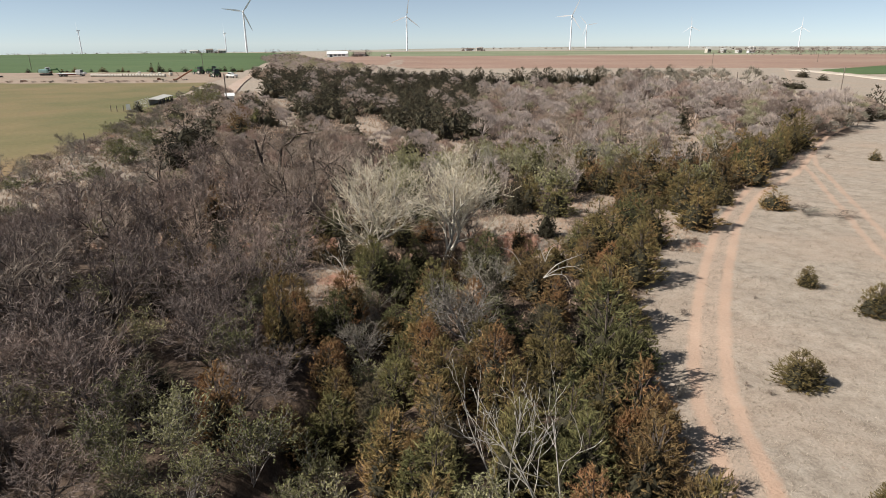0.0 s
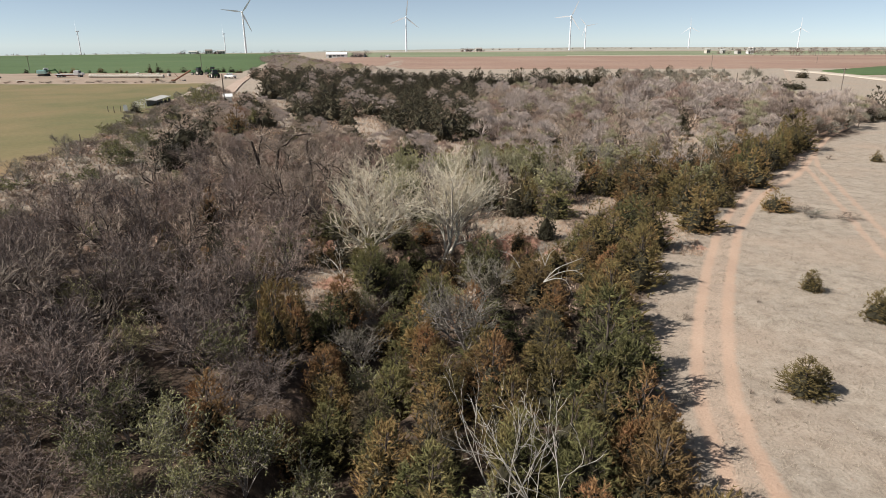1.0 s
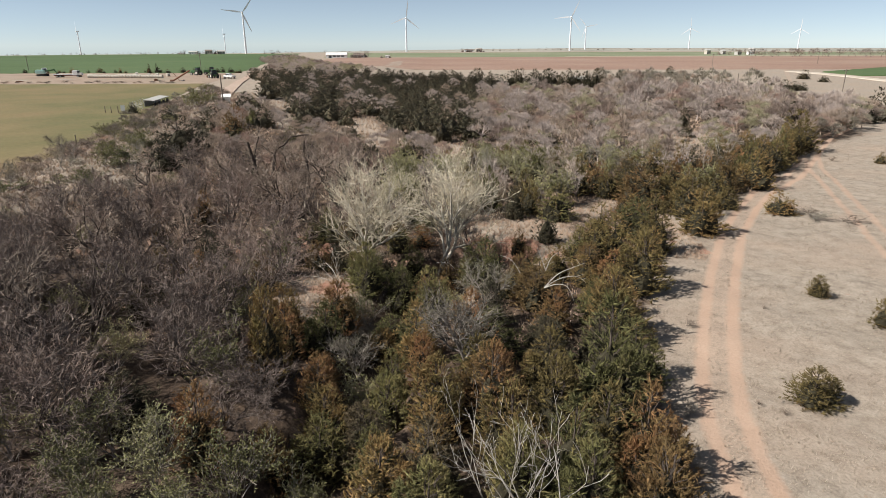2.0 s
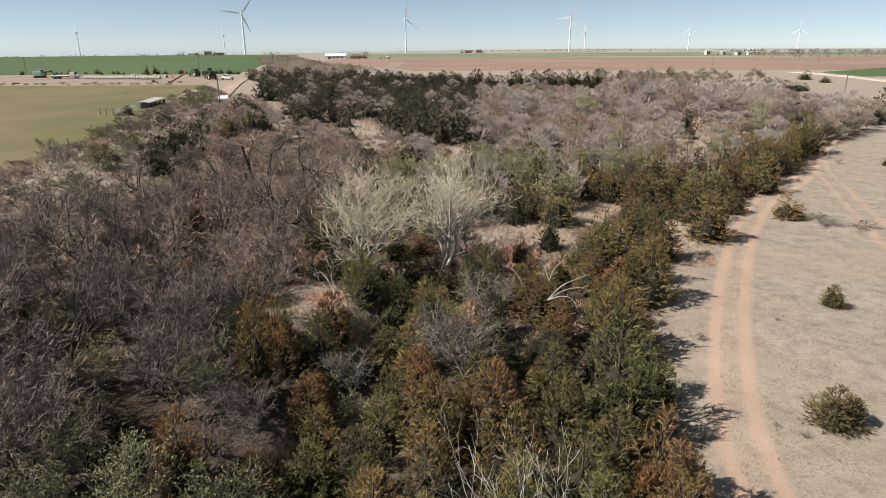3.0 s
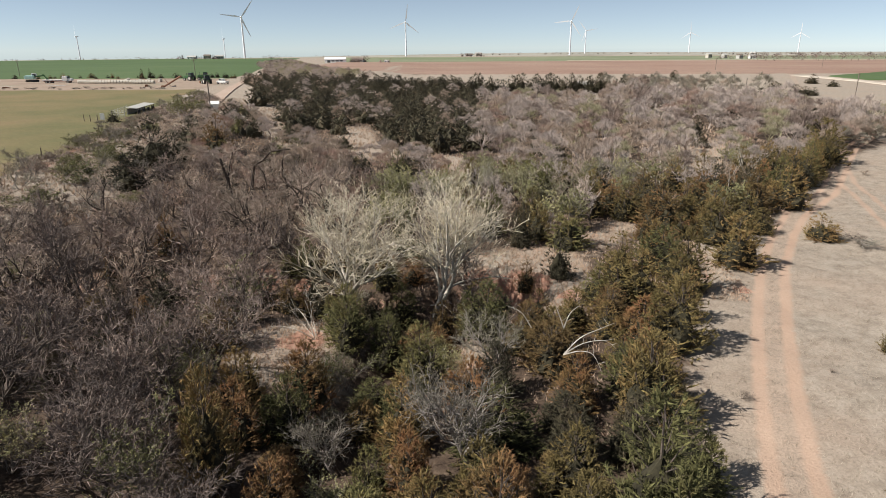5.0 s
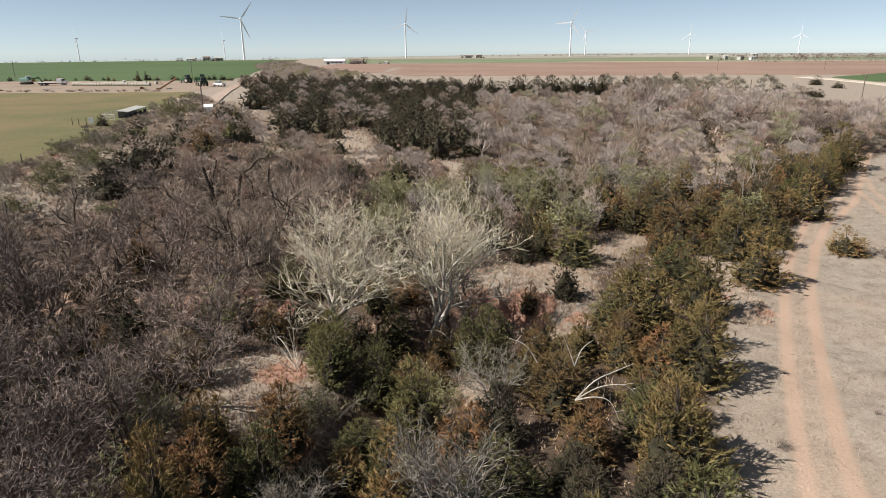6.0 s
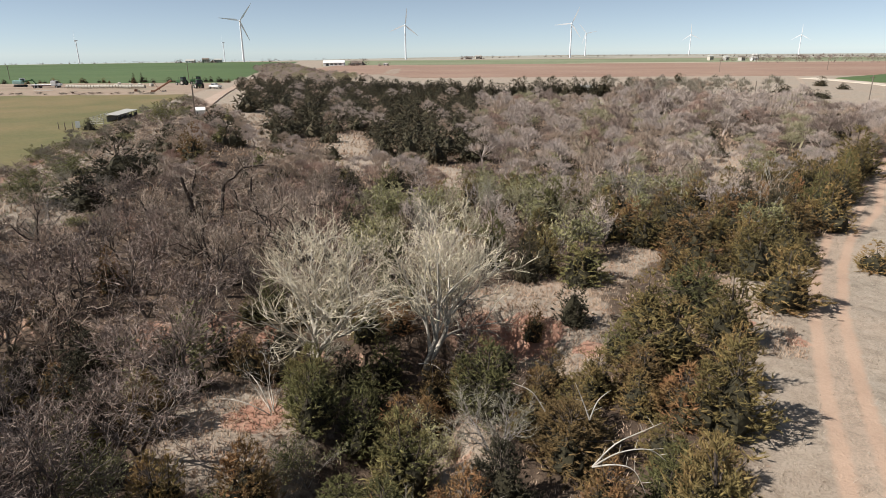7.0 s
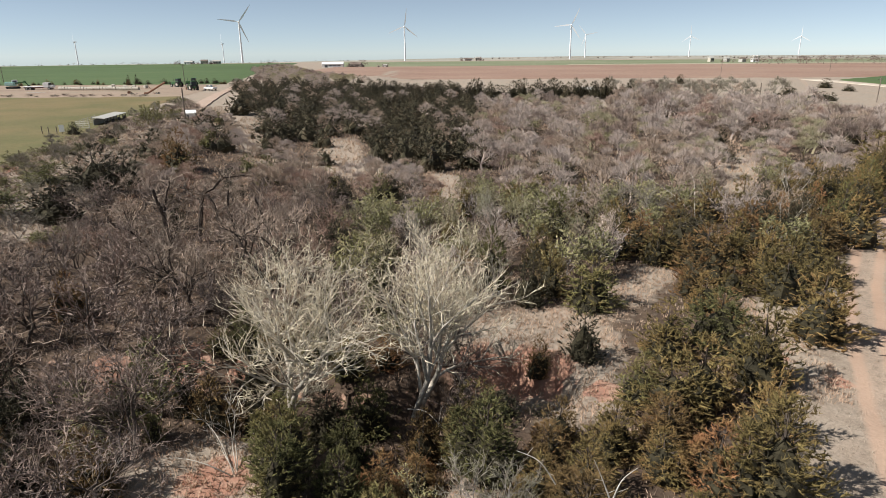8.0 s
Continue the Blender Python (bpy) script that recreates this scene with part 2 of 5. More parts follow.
bank = 0.3 * np.clip(slope * 1.1, 0, 1) * (creek_d < 6)
for rx_, ry_, rr_ in RED_SPOTS:
    bank = np.maximum(bank, 1.0 * smooth(rr_ * 1.3, rr_ * 0.4, np.hypot(GX - rx_, GY - ry_)))
for key, data in (("woods", woods), ("bank", bank), ("trail", np.clip(away(GX, GY, TRAIL), -6, 6)), ("fork", np.clip(away(GX, GY, FORK), -6, 6))):
    a = g_mesh.attributes.new(key, "FLOAT", "POINT")
    a.data.foreach_set("value", data.astype(np.float32).ravel())
ground = tagged(new("ground", g_mesh), "dry tan pasture and leaf-littered creek woodland floor", "ground", kind="structure")


def field(name, left, right, mat, label, lift=0.12, rows=40, cols=24):
    """A sheet over the ground between two boundary lines, both given as points with rising y."""
    ks = np.concatenate([[0, 0.003], 0.006 + 0.988 * np.linspace(0, 1, rows) ** 1.5, [0.997, 1]])
    ss = np.concatenate([[0, 0.002], np.linspace(0.004, 0.996, cols), [0.998, 1]])
    rows, cols = len(ks), len(ss)
    one = lambda line, i: np.interp(ks, np.linspace(0, 1, len(line)), [p[i] for p in line])[:, None]
    px = one(left, 0) + (one(right, 0) - one(left, 0)) * ss[None]
    py = one(left, 1) + (one(right, 1) - one(left, 1)) * ss[None]
    up = np.full(px.shape, lift)
    up[0], up[-1], up[:, 0], up[:, -1] = -0.06, -0.06, -0.06, -0.06
    v = np.stack([px, py, ground_z(px, py) + up], -1).reshape(-1, 3)
    i = np.arange(rows * cols).reshape(rows, cols)
    q = np.stack([i[:-1, :-1], i[:-1, 1:], i[1:, 1:], i[1:, :-1]], -1).reshape(-1, 4)
    return tagged(new(name, mesh_of(name, v, q, mat, True)), label, "field", kind="structure")


m_olive = soil_material("young_crop", [(0.32, (0.25, 0.165, 0.088)), (0.45, (0.20, 0.155, 0.072)), (0.58, (0.145, 0.132, 0.055)), (0.72, (0.115, 0.118, 0.045))], 0.02, 1.2)
m_green = soil_material("winter_wheat", [(0.3, (0.065, 0.10, 0.035)), (0.55, (0.085, 0.13, 0.048)), (0.75, (0.115, 0.145, 0.06))], 0.006, 0.3)
# wheat green made paler: distance haze is put into this base colour
m_hazed_wheat = soil_material("hazed_wheat", [(0.3, (0.16, 0.19, 0.10)), (0.55, (0.22, 0.235, 0.14)), (0.75, (0.28, 0.27, 0.18))], 0.005, 0.1)
m_red = soil_material("ploughed_earth", [(0.3, (0.27, 0.165, 0.12)), (0.55, (0.32, 0.21, 0.155)), (0.75, (0.36, 0.27, 0.20))], 0.008, 0.3)
m_yard = soil_material("yard_dirt", [(0.3, (0.24, 0.17, 0.12)), (0.5, (0.34, 0.255, 0.19)), (0.75, (0.27, 0.225, 0.155))], 0.05, 0.8)
m_road = soil_material("road_dirt", [(0.3, (0.40, 0.285, 0.215)), (0.7, (0.47, 0.36, 0.285))], 0.1, 1.5)
m_pale = soil_material("pale_gravel", [(0.3, (0.50, 0.42, 0.33)), (0.7, (0.62, 0.54, 0.44))], 0.1, 1.5)
m_stub = soil_material("stubble", [(0.3, (0.34, 0.28, 0.20)), (0.6, (0.42, 0.36, 0.27)), (0.75, (0.30, 0.29, 0.17))], 0.004, 0.2)
# crop tones greyed, with the far haze mixed into the colour
m_hazy = soil_material("hazed_far_crops", [(0.35, (0.20, 0.20, 0.15)), (0.5, (0.40, 0.36, 0.30)), (0.7, (0.22, 0.24, 0.18))], 0.0022, 0.05)

field("crop_field", [(-420, 50), (-420, 252)], [(-56, 50), (-53.5, 76), (-57.7, 101.5), (-64, 124), (-70.8, 154), (-79, 178), (-88, 215), (-97, 252)], m_olive, "thin olive-green young crop on brown soil", 0.15, 110, 80)
field("farmyard_ground", [(-520, 252), (-520, 380)], [(-97, 252), (-103, 292), (-116, 345)], m_yard, "bare tan dirt of a farmyard", 0.2, 30, 60)
field("wheat_field", [(-1500, 380), (-1500, 1250)], [(-116, 345), (-122, 400), (-145, 492), (-205, 800), (-290, 1250)], m_green, "bright green winter wheat field", 0.35, 80, 60)
field("ploughed_field", [(-118, 455), (-150, 850)], [(700, 405), (760, 850)], m_red, "reddish brown ploughed field", 0.35, 60, 40)
field("wheat_strip", [(-170, 852), (-215, 1300)], [(900, 852), (1000, 1300)], m_hazed_wheat, "distant strip of green winter wheat, paled for haze", 0.25)
field("stubble_strip", [(150, 870), (160, 900)], [(900, 790), (980, 840)], m_stub, "distant pale stubble strip", 0.45)
field("wheat_patch", [(217, 345), (222, 392), (330, 480)], [(700, 340), (700, 400), (700, 480)], m_green, "bright green wheat field beside a gravel road", 0.4)
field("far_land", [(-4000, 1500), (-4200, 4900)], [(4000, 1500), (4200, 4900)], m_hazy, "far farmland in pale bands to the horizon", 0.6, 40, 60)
field("gravel_road", [(205, 400), (206, 360), (200, 312), (188, 250)][::-1], [(217, 400), (213, 360), (207, 312), (197, 250)][::-1], m_pale, "pale gravel road along the field", 0.3)
field("dirt_road", [(-66, 165), (-71, 190), (-86, 250), (-97, 300), (-112, 360)], [(-61, 165), (-66, 190), (-82, 250), (-94, 300), (-109, 360)], m_road, "pinkish dirt road with worn edges", 0.3)

# ---- plants: building blocks ----
def tubes(segs, sides):
    """Tapered prisms along segments: rows of x0 y0 z0 x1 y1 z1 r0 r1."""
    s = np.asarray(segs, float)
    if not len(s):
        return np.zeros((0, 3)), np.zeros((0, 4), int)
    p0, p1, r0, r1 = s[:, :3], s[:, 3:6], s[:, 6], s[:, 7]
    d = p1 - p0
    d /= np.linalg.norm(d, axis=1, keepdims=True) + 1e-9
    ref = np.where(np.abs(d[:, 2:3]) > 0.9, [[1.0, 0, 0]], [[0, 0, 1.0]])
    u = np.cross(d, ref)
    u /= np.linalg.norm(u, axis=1, keepdims=True)
    w = np.cross(d, u)
    ang = np.arange(sides) * 2 * np.pi / sides
    ring = u[:, None] * np.cos(ang)[None, :, None] + w[:, None] * np.sin(ang)[None, :, None]
    a = p0[:, None] + ring * r0[:, None, None]
    c = p1[:, None] + ring * r1[:, None, None]
    v = np.concatenate([a, c], 1).reshape(-1, 3)
    k = np.arange(len(s))[:, None, None] * 2 * sides
    i = np.arange(sides)
    j = (i + 1) % sides
    q = np.stack([i, j, j + sides, i + sides], -1)[None] + k
    return v, q.reshape(-1, 4)


def sweep(points, radii, sides):
    """One closed tapering tube through points."""
    p, r = np.array([tuple(q) for q in points]), np.asarray(radii, float)
    d = np.gradient(p, axis=0)
    d /= np.linalg.norm(d, axis=1, keepdims=True) + 1e-9
    u = np.cross(d, (0.31, 0.22, 0.92))
    u /= np.linalg.norm(u, axis=1, keepdims=True) + 1e-9
    w = np.cross(d, u)
    a = np.arange(sides) * 2 * np.pi / sides
    v = p[:, None] + (u[:, None] * np.cos(a)[None, :, None] + w[:, None] * np.sin(a)[None, :, None]) * r[:, None, None]
    i = np.arange(len(p) * sides).reshape(len(p), sides)
    j = np.roll(i, -1, 1)
    tip = len(p) * sides
    caps = np.stack([i[-1], j[-1], np.full(sides, tip)], -1)
    return np.concatenate([v.reshape(-1, 3), p[-1:] + d[-1:] * r[-1]]), [caps, np.stack([i[:-1], j[:-1], j[1:], i[1:]], -1).reshape(-1, 4)]


def ribbons(segs, rng, pointed=True, widen=1.6):
    """Thin twigs: flat tapering strips, one triangle or two each."""
    s = np.asarray(segs, float)
    p0, p1 = s[:, :3], s[:, 3:6]
    side = np.cross(p1 - p0, rng.normal(size=p0.shape))
    side /= np.linalg.norm(side, axis=1, keepdims=True) + 1e-9
    a, c = side * s[:, 6:7] * widen, side * s[:, 7:8] * widen
    k = np.arange(len(s))[:, None]
    if pointed:
        return np.stack([p0 - a, p0 + a, p1], 1).reshape(-1, 3), np.array([[0, 1, 2]]) + k * 3
    return np.stack([p0 - a, p0 + a, p1 + c, p1 - c], 1).reshape(-1, 3), np.array([[0, 1, 2, 3]]) + k * 4


def blades(p, d, length, width, rng, bend=0.25, flat=False):
    """Pointed leaf blades of two triangles from points p along directions d."""
    n = len(p)
    d = d / (np.linalg.norm(d, axis=1, keepdims=True) + 1e-9)
    side = np.cross(d, rng.normal(size=(n, 3)))
    side /= np.linalg.norm(side, axis=1, keepdims=True) + 1e-9
    up = np.cross(side, d)
    L, W = np.asarray(length).reshape(-1, 1), np.asarray(width).reshape(-1, 1)
    if flat:
        v = np.stack([p - side * W * 0.42, p + side * W * 0.42, p + d * L], 1).reshape(-1, 3)
        return v, np.array([[0, 1, 2]]) + np.arange(n)[:, None] * 3
    mid = p + d * L * 0.45 + up * L * bend * rng.uniform(-0.6, 1.0, (n, 1))
    v = np.stack([p, mid + side * W / 2, p + d * L, mid - side * W / 2], 1).reshape(-1, 3)
    f = np.array([[0, 1, 2], [0, 2, 3]])[None] + np.arange(n)[:, None, None] * 4
    return v, f.reshape(-1, 3)


def joined(*pairs):
    vs, groups, k = [], [], 0
    for v, f in pairs:
        vs.append(v)
        groups.append(np.asarray(f) + k)
        k += len(v)
    tri = [f for f in groups if f.shape[1] == 3 and len(f)]
    quad = [f for f in groups if f.shape[1] == 4 and len(f)]
    return np.concatenate(vs), [np.concatenate(g) for g in (tri, quad) if g]


def cross3(a, c):
    return np.array([a[1] * c[2] - a[2] * c[1], a[2] * c[0] - a[0] * c[2], a[0] * c[1] - a[1] * c[0]])


def unit3(a):
    return a / math.sqrt(a[0] * a[0] + a[1] * a[1] + a[2] * a[2] + 1e-18)


def skeleton(rng, height, spread, kids, trunk_r, crook=0.25, base=0.25, stems=1, up=0.35, lean=(0, 0), twig=0.006, reach=0.62, fork=(0.45, 0.7)):
    """Branches of a bare tree, level by level: lists of segment rows."""
    levels = [[] for _ in range(len(kids) + 1)]
    todo = []
    for s in range(stems):
        a = rng.uniform(0, 2 * np.pi)
        tilt = 0.0 if stems == 1 else rng.uniform(0.15, 0.5)
        d = np.array([np.cos(a) * tilt + lean[0], np.sin(a) * tilt + lean[1], 1.0])
        todo.append((np.array([np.cos(a), np.sin(a), 0]) * 0.03 * (stems > 1), d / np.linalg.norm(d), height * rng.uniform(0.62, 0.78), trunk_r * (1 if stems == 1 else rng.uniform(0.5, 0.9)), 0))
    while todo:
        p, d, length, r, lev = todo.pop()
        n = (5, 4, 3, 2, 1)[min(lev, 4)]
        last = lev == len(kids)
        pts, dirs = [p], [d]
        for i in range(n):
            d = d + rng.normal(size=3) * crook * (0.55 if lev == 0 else 1.0) + np.array([0, 0, up * (0.06 if lev == 0 else 0.16)])
            d = unit3(d)
            p = p + d * length / n
            pts.append(p)
            dirs.append(d)
        tip = twig * 0.5 if last else max(r * 0.35, twig)
        for i in range(n):
            ra, rb = r + (tip - r) * i / n, r + (tip - r) * (i + 1) / n
            levels[lev].append((*pts[i], *pts[i + 1], ra, rb))
        if last:
            continue
        m = kids[lev]
        for c in range(m):
            k = base + (1 - base) * (c + rng.uniform(0.2, 1.0)) / m if lev == 0 else 0.2 + 0.8 * (c + rng.uniform(0, 1)) / m
            k = min(k, 0.999)
            i = int(k * n)
            q = pts[i] + (pts[i + 1] - pts[i]) * (k * n - i)
            a = c * 2.4 + rng.uniform(-0.6, 0.6)
            axis = dirs[i + 1]
            u = unit3(cross3(axis, (0.3, 0.2, 1.0) if abs(axis[2]) < 0.9 else (1.0, 0.0, 0.0)))
            w = cross3(axis, u)
            open_ = rng.uniform(0.55, 1.15) * (spread if lev == 0 else 1.0)
            e = axis + (u * math.cos(a) + w * math.sin(a)) * open_ + np.array([0, 0, up * 0.4])
            e = unit3(e)
            size = length * reach * (1.15 - 0.55 * k if lev == 0 else rng.uniform(0.6, 1.0))
            rr = max((r + (tip - r) * k) * rng.uniform(*fork), twig)
            todo.append((q, e, size, rr, lev + 1))
    return levels


MASTERS = {}


def plant_at(key, build, x, y, sx=1.0, sz=1.0, turn=0.0, tilt=(0, 0), label="", category="", group="", z=None):
    """The first plant of a key is built, all later ones are copies of it."""
    zz = gz(x, y) - 0.05 if z is None else z
    m = Matrix.Translation((x, y, zz)) @ Euler((tilt[0], tilt[1], turn)).to_matrix().to_4x4() @ Matrix.Diagonal((sx, sx, sz, 1))
    if key not in MASTERS:
        ob = MASTERS[key] = build()
        ob.matrix_basis = m
    else:
        s = MASTERS[key].scale
        ob = copy_thing(MASTERS[key], m @ Matrix.Diagonal((1 / s.x, 1 / s.y, 1 / s.z, 1)))
    return tagged(ob, label, category, group)


m_bark_dark = soil_material("dark_bark", [(0.35, (0.07, 0.055, 0.045)), (0.65, (0.16, 0.125, 0.10))], 4.0, 30, 0.95, 0.02)
m_bark_old = soil_material("old_dark_bark", [(0.35, (0.040, 0.030, 0.024)), (0.65, (0.115, 0.088, 0.070))], 4.0, 22, 0.95, 0.03)
m_bark_grey = soil_material("grey_bark", [(0.35, (0.20, 0.17, 0.15)), (0.65, (0.42, 0.37, 0.33))], 4.0, 30, 0.95, 0.02)
m_bark_brown = soil_material("brown_bark", [(0.35, (0.075, 0.058, 0.047)), (0.65, (0.175, 0.14, 0.115))], 4.0, 30, 0.95, 0.02)
m_bark_pale = soil_material("pale_bark", [(0.35, (0.36, 0.32, 0.26)), (0.65, (0.60, 0.54, 0.45))], 4.0, 30, 0.9, 0.02)
m_bark_dead = soil_material("bleached_wood", [(0.35, (0.34, 0.30, 0.25)), (0.65, (0.60, 0.545, 0.465))], 4.0, 30, 0.9, 0.02)
# brown of inner twigs, taken near black: crown shade is put into the colour
m_inner = soil_material("shaded_inner_hull", [(0.35, (0.024, 0.021, 0.012)), (0.65, (0.058, 0.050, 0.028))], 3.0, 14, 0.95, 0.08)
M_CEDAR = {
    "green": plant_material("cedar_green", (0.052, 0.050, 0.019), (0.172, 0.162, 0.062), (0.190, 0.146, 0.059), 0.08),
    "olive": plant_material("cedar_olive", (0.068, 0.053, 0.020), (0.222, 0.168, 0.062), (0.240, 0.143, 0.060), 0.13),
    "rust": plant_material("cedar_rust", (0.080, 0.053, 0.022), (0.226, 0.148, 0.060), (0.250, 0.122, 0.058), 0.16),
    "dark": plant_material("cedar_dark", (0.026, 0.023, 0.014), (0.088, 0.077, 0.043), (0.112, 0.080, 0.046), 0.08),
}
M_TWIG = {
    "purple": plant_material("purple_twigs", (0.080, 0.061, 0.052), (0.305, 0.236, 0.199), (0.285, 0.21, 0.168), 0.10),
    "tan": plant_material("tan_twigs", (0.20, 0.155, 0.120), (0.40, 0.32, 0.25), (0.40, 0.30, 0.23), 0.2),
    "white": plant_material("white_twigs", (0.43, 0.37, 0.27), (0.71, 0.62, 0.475), (0.60, 0.525, 0.37), 0.1),
    "grey": plant_material("grey_twigs", (0.10, 0.085, 0.068), (0.30, 0.26, 0.208), (0.25, 0.235, 0.165), 0.1),
    "mauve": plant_material("mauve_twigs", (0.23, 0.191, 0.169), (0.45, 0.377, 0.334), (0.47, 0.375, 0.308), 0.15),
    "sage": plant_material("budding_twigs", (0.19, 0.175, 0.10), (0.38, 0.35, 0.22), (0.34, 0.29, 0.19), 0.2),
    "pink": plant_material("pink_twigs", (0.21, 0.135, 0.105), (0.38, 0.255, 0.20), (0.36, 0.27, 0.21), 0.2),
}
m_leaf_yellow = plant_material("yellow_green_leaves", (0.10, 0.098, 0.038), (0.25, 0.235, 0.105), (0.17, 0.155, 0.068), 0.2)
m_leaf_sage = plant_material("sage_leaves", (0.19, 0.182, 0.080), (0.40, 0.372, 0.190), (0.31, 0.26, 0.14), 0.2)


def spindles(p, d, length, width, rng):
    """Closed tapering sprays of eight faces from points p along directions d."""
    n = len(p)
    d = d / (np.linalg.norm(d, axis=1, keepdims=True) + 1e-9)
    u = np.cross(d, rng.normal(size=(n, 3)))
    u /= np.linalg.norm(u, axis=1, keepdims=True) + 1e-9
    w = np.cross(d, u)
    L, W = length[:, None], width[:, None]
    mid = p + d * L * rng.uniform(0.32, 0.5, (n, 1))
    ring = [mid + o * W * rng.uniform(0.7, 1.2, (n, 1)) for o in (u, w, -u, -w)]
    v = np.stack([p, *ring, p + d * L], 1).reshape(-1, 3)
    f = np.array([(0, 2, 1), (0, 3, 2), (0, 4, 3), (0, 1, 4), (5, 1, 2), (5, 2, 3), (5, 3, 4), (5, 4, 1)])
    return v, (f[None] + np.arange(n)[:, None, None] * 6).reshape(-1, 3)


def cedar_mesh(seed, lod):
    """Limbs, foliage and the dark shade hull, for dead inner growth, of a bushy juniper 5 m high and 4 m wide."""
    rng = np.random.default_rng(seed)
    H, R = 5.0, 2.0
    n_pl, n_bl, bl_len, bl_wide = ((760, 14, 0.19, 0.036), (360, 10, 0.23, 0.058), (96, 6, 0.40, 0.13))[lod]
    a0 = rng.uniform(0, 6.28)
    subs = [(0.0, 0.0, H, R * 0.86, 0.5)]
    for k in range(rng.integers(2, 5)):
        a, q = a0 + k * 2.1 + rng.normal() * 0.4, rng.uniform(0.28, 0.5) * R
        subs.append((np.cos(a) * q, np.sin(a) * q, H * rng.uniform(0.5, 0.82), R * rng.uniform(0.55, 0.75), 0.3))
    limbs, P, D, S, hulls = [], [], [], [], []
    share = np.array([q[4] for q in subs]) / sum(q[4] for q in subs)
    for (ox, oy, h_, r_, _), part_of in zip(subs, share):
        foot = np.array([ox * 0.15, oy * 0.15, -0.25])
        top = np.array([ox + rng.normal() * 0.12, oy + rng.normal() * 0.12, h_ * 0.95])
        knee = np.array([ox * 0.8, oy * 0.8, h_ * 0.4])
        limbs += [(*foot, *knee, 0.11, 0.07), (*knee, *top, 0.07, 0.012)]
        m = max(6, int(n_pl * part_of))
        h = 0.02 + 0.95 * ((np.arange(m) + rng.uniform(size=m)) / m) ** 1.15
        ang = np.arange(m) * 2.39996 + rng.normal(size=m) * 0.5
        lobe = 1 + 0.16 * np.sin(ang * 3 + h * 9 + a0) + 0.12 * np.sin(ang * 5 - h * 14)
        edge_r = r_ * ((1 - h) ** 0.5 * np.minimum(1.0, 0.74 + h * 2.0)) * lobe + 0.04
        r = edge_r * np.where(rng.uniform(size=m) < 0.2, rng.uniform(1.0, 1.2, m), rng.uniform(0.5, 1.0, m) ** 0.7)
        k = np.maximum(0.0, (h - 0.4) / 0.6)[:, None]
        stem = np.where(k > 0, knee + (top - knee) * k, np.array([ox * 0.8, oy * 0.8, 0]))
        out = np.stack([np.cos(ang), np.sin(ang), np.zeros(m)], -1)
        size = rng.uniform(0.28, 0.66, m) * (0.66 + 0.4 * (1 - h)) * (1, 1.1, 1.6)[lod]
        axis = out * (0.85 - 0.45 * h)[:, None] + np.array([0, 0, 0.4]) + np.array([0, 0, 0.3]) * h[:, None] + rng.normal(size=(m, 3)) * 0.34
        axis /= np.linalg.norm(axis, axis=1, keepdims=True)
        tip = np.column_stack([stem[:, 0] + out[:, 0] * r, stem[:, 1] + out[:, 1] * r, h * h_ + 0.12 + rng.normal(size=m) * 0.1])
        foot_p = tip - axis * (size * 0.8)[:, None]
        foot_p[:, 2] = np.maximum(foot_p[:, 2], 0.05)
        P.append(foot_p)
        D.append(axis)
        S.append(size)
        n_top = (9, 4, 2)[lod]
        P.append(top + rng.normal(size=(n_top, 3)) * (0.08, 0.08, 0.16) - (0, 0, 0.3))
        D.append(np.array([0, 0, 1.0]) + rng.normal(size=(n_top, 3)) * 0.25)
        S.append(rng.uniform(0.35, 0.6, n_top))
        # added solid hull for dead inner growth: blocks light, darkens the crown's inside
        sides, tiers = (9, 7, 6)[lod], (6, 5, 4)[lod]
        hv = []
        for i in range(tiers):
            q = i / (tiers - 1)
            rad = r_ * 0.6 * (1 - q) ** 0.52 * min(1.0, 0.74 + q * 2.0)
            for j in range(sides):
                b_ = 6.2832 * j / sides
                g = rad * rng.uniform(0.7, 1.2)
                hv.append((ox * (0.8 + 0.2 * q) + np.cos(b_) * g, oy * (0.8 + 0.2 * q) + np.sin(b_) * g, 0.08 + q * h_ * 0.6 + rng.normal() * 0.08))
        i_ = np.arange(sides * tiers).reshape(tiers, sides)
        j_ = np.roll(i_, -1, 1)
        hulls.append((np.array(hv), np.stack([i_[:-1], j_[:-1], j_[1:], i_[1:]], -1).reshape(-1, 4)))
    P, D, S = np.concatenate(P), np.concatenate(D), np.concatenate(S)
    D = D / np.linalg.norm(D, axis=1, keepdims=True)
    if lod == 0:
        for i in range(0, len(P), 7):
            limbs.append((P[i][0] * 0.4, P[i][1] * 0.4, max(0.1, P[i][2] - 0.5), *(P[i] + D[i] * S[i] * 0.5), 0.022, 0.006))
    core = spindles(P, D, S * 0.9, S * (0.11, 0.12, 0.15)[lod], rng)
    n = len(P)
    k = rng.uniform(0.1, 0.95, (n, n_bl))
    at = P[:, None] + D[:, None] * (k * S[:, None])[..., None]
    off = rng.normal(size=(n, n_bl, 3))
    off /= np.linalg.norm(off, axis=2, keepdims=True)
    at = at + off * (S[:, None] * 0.10 * (1.1 - k))[..., None]
    way = D[:, None] * 0.8 + off * 0.8 + np.array([0, 0, 0.15])
    sc = (rng.uniform(0.7, 1.3, (n, n_bl)) * (0.6 + 0.55 * S)[:, None]).ravel()
    leaf = blades(at.reshape(-1, 3), way.reshape(-1, 3), bl_len * sc, bl_wide * sc, rng, flat=True)
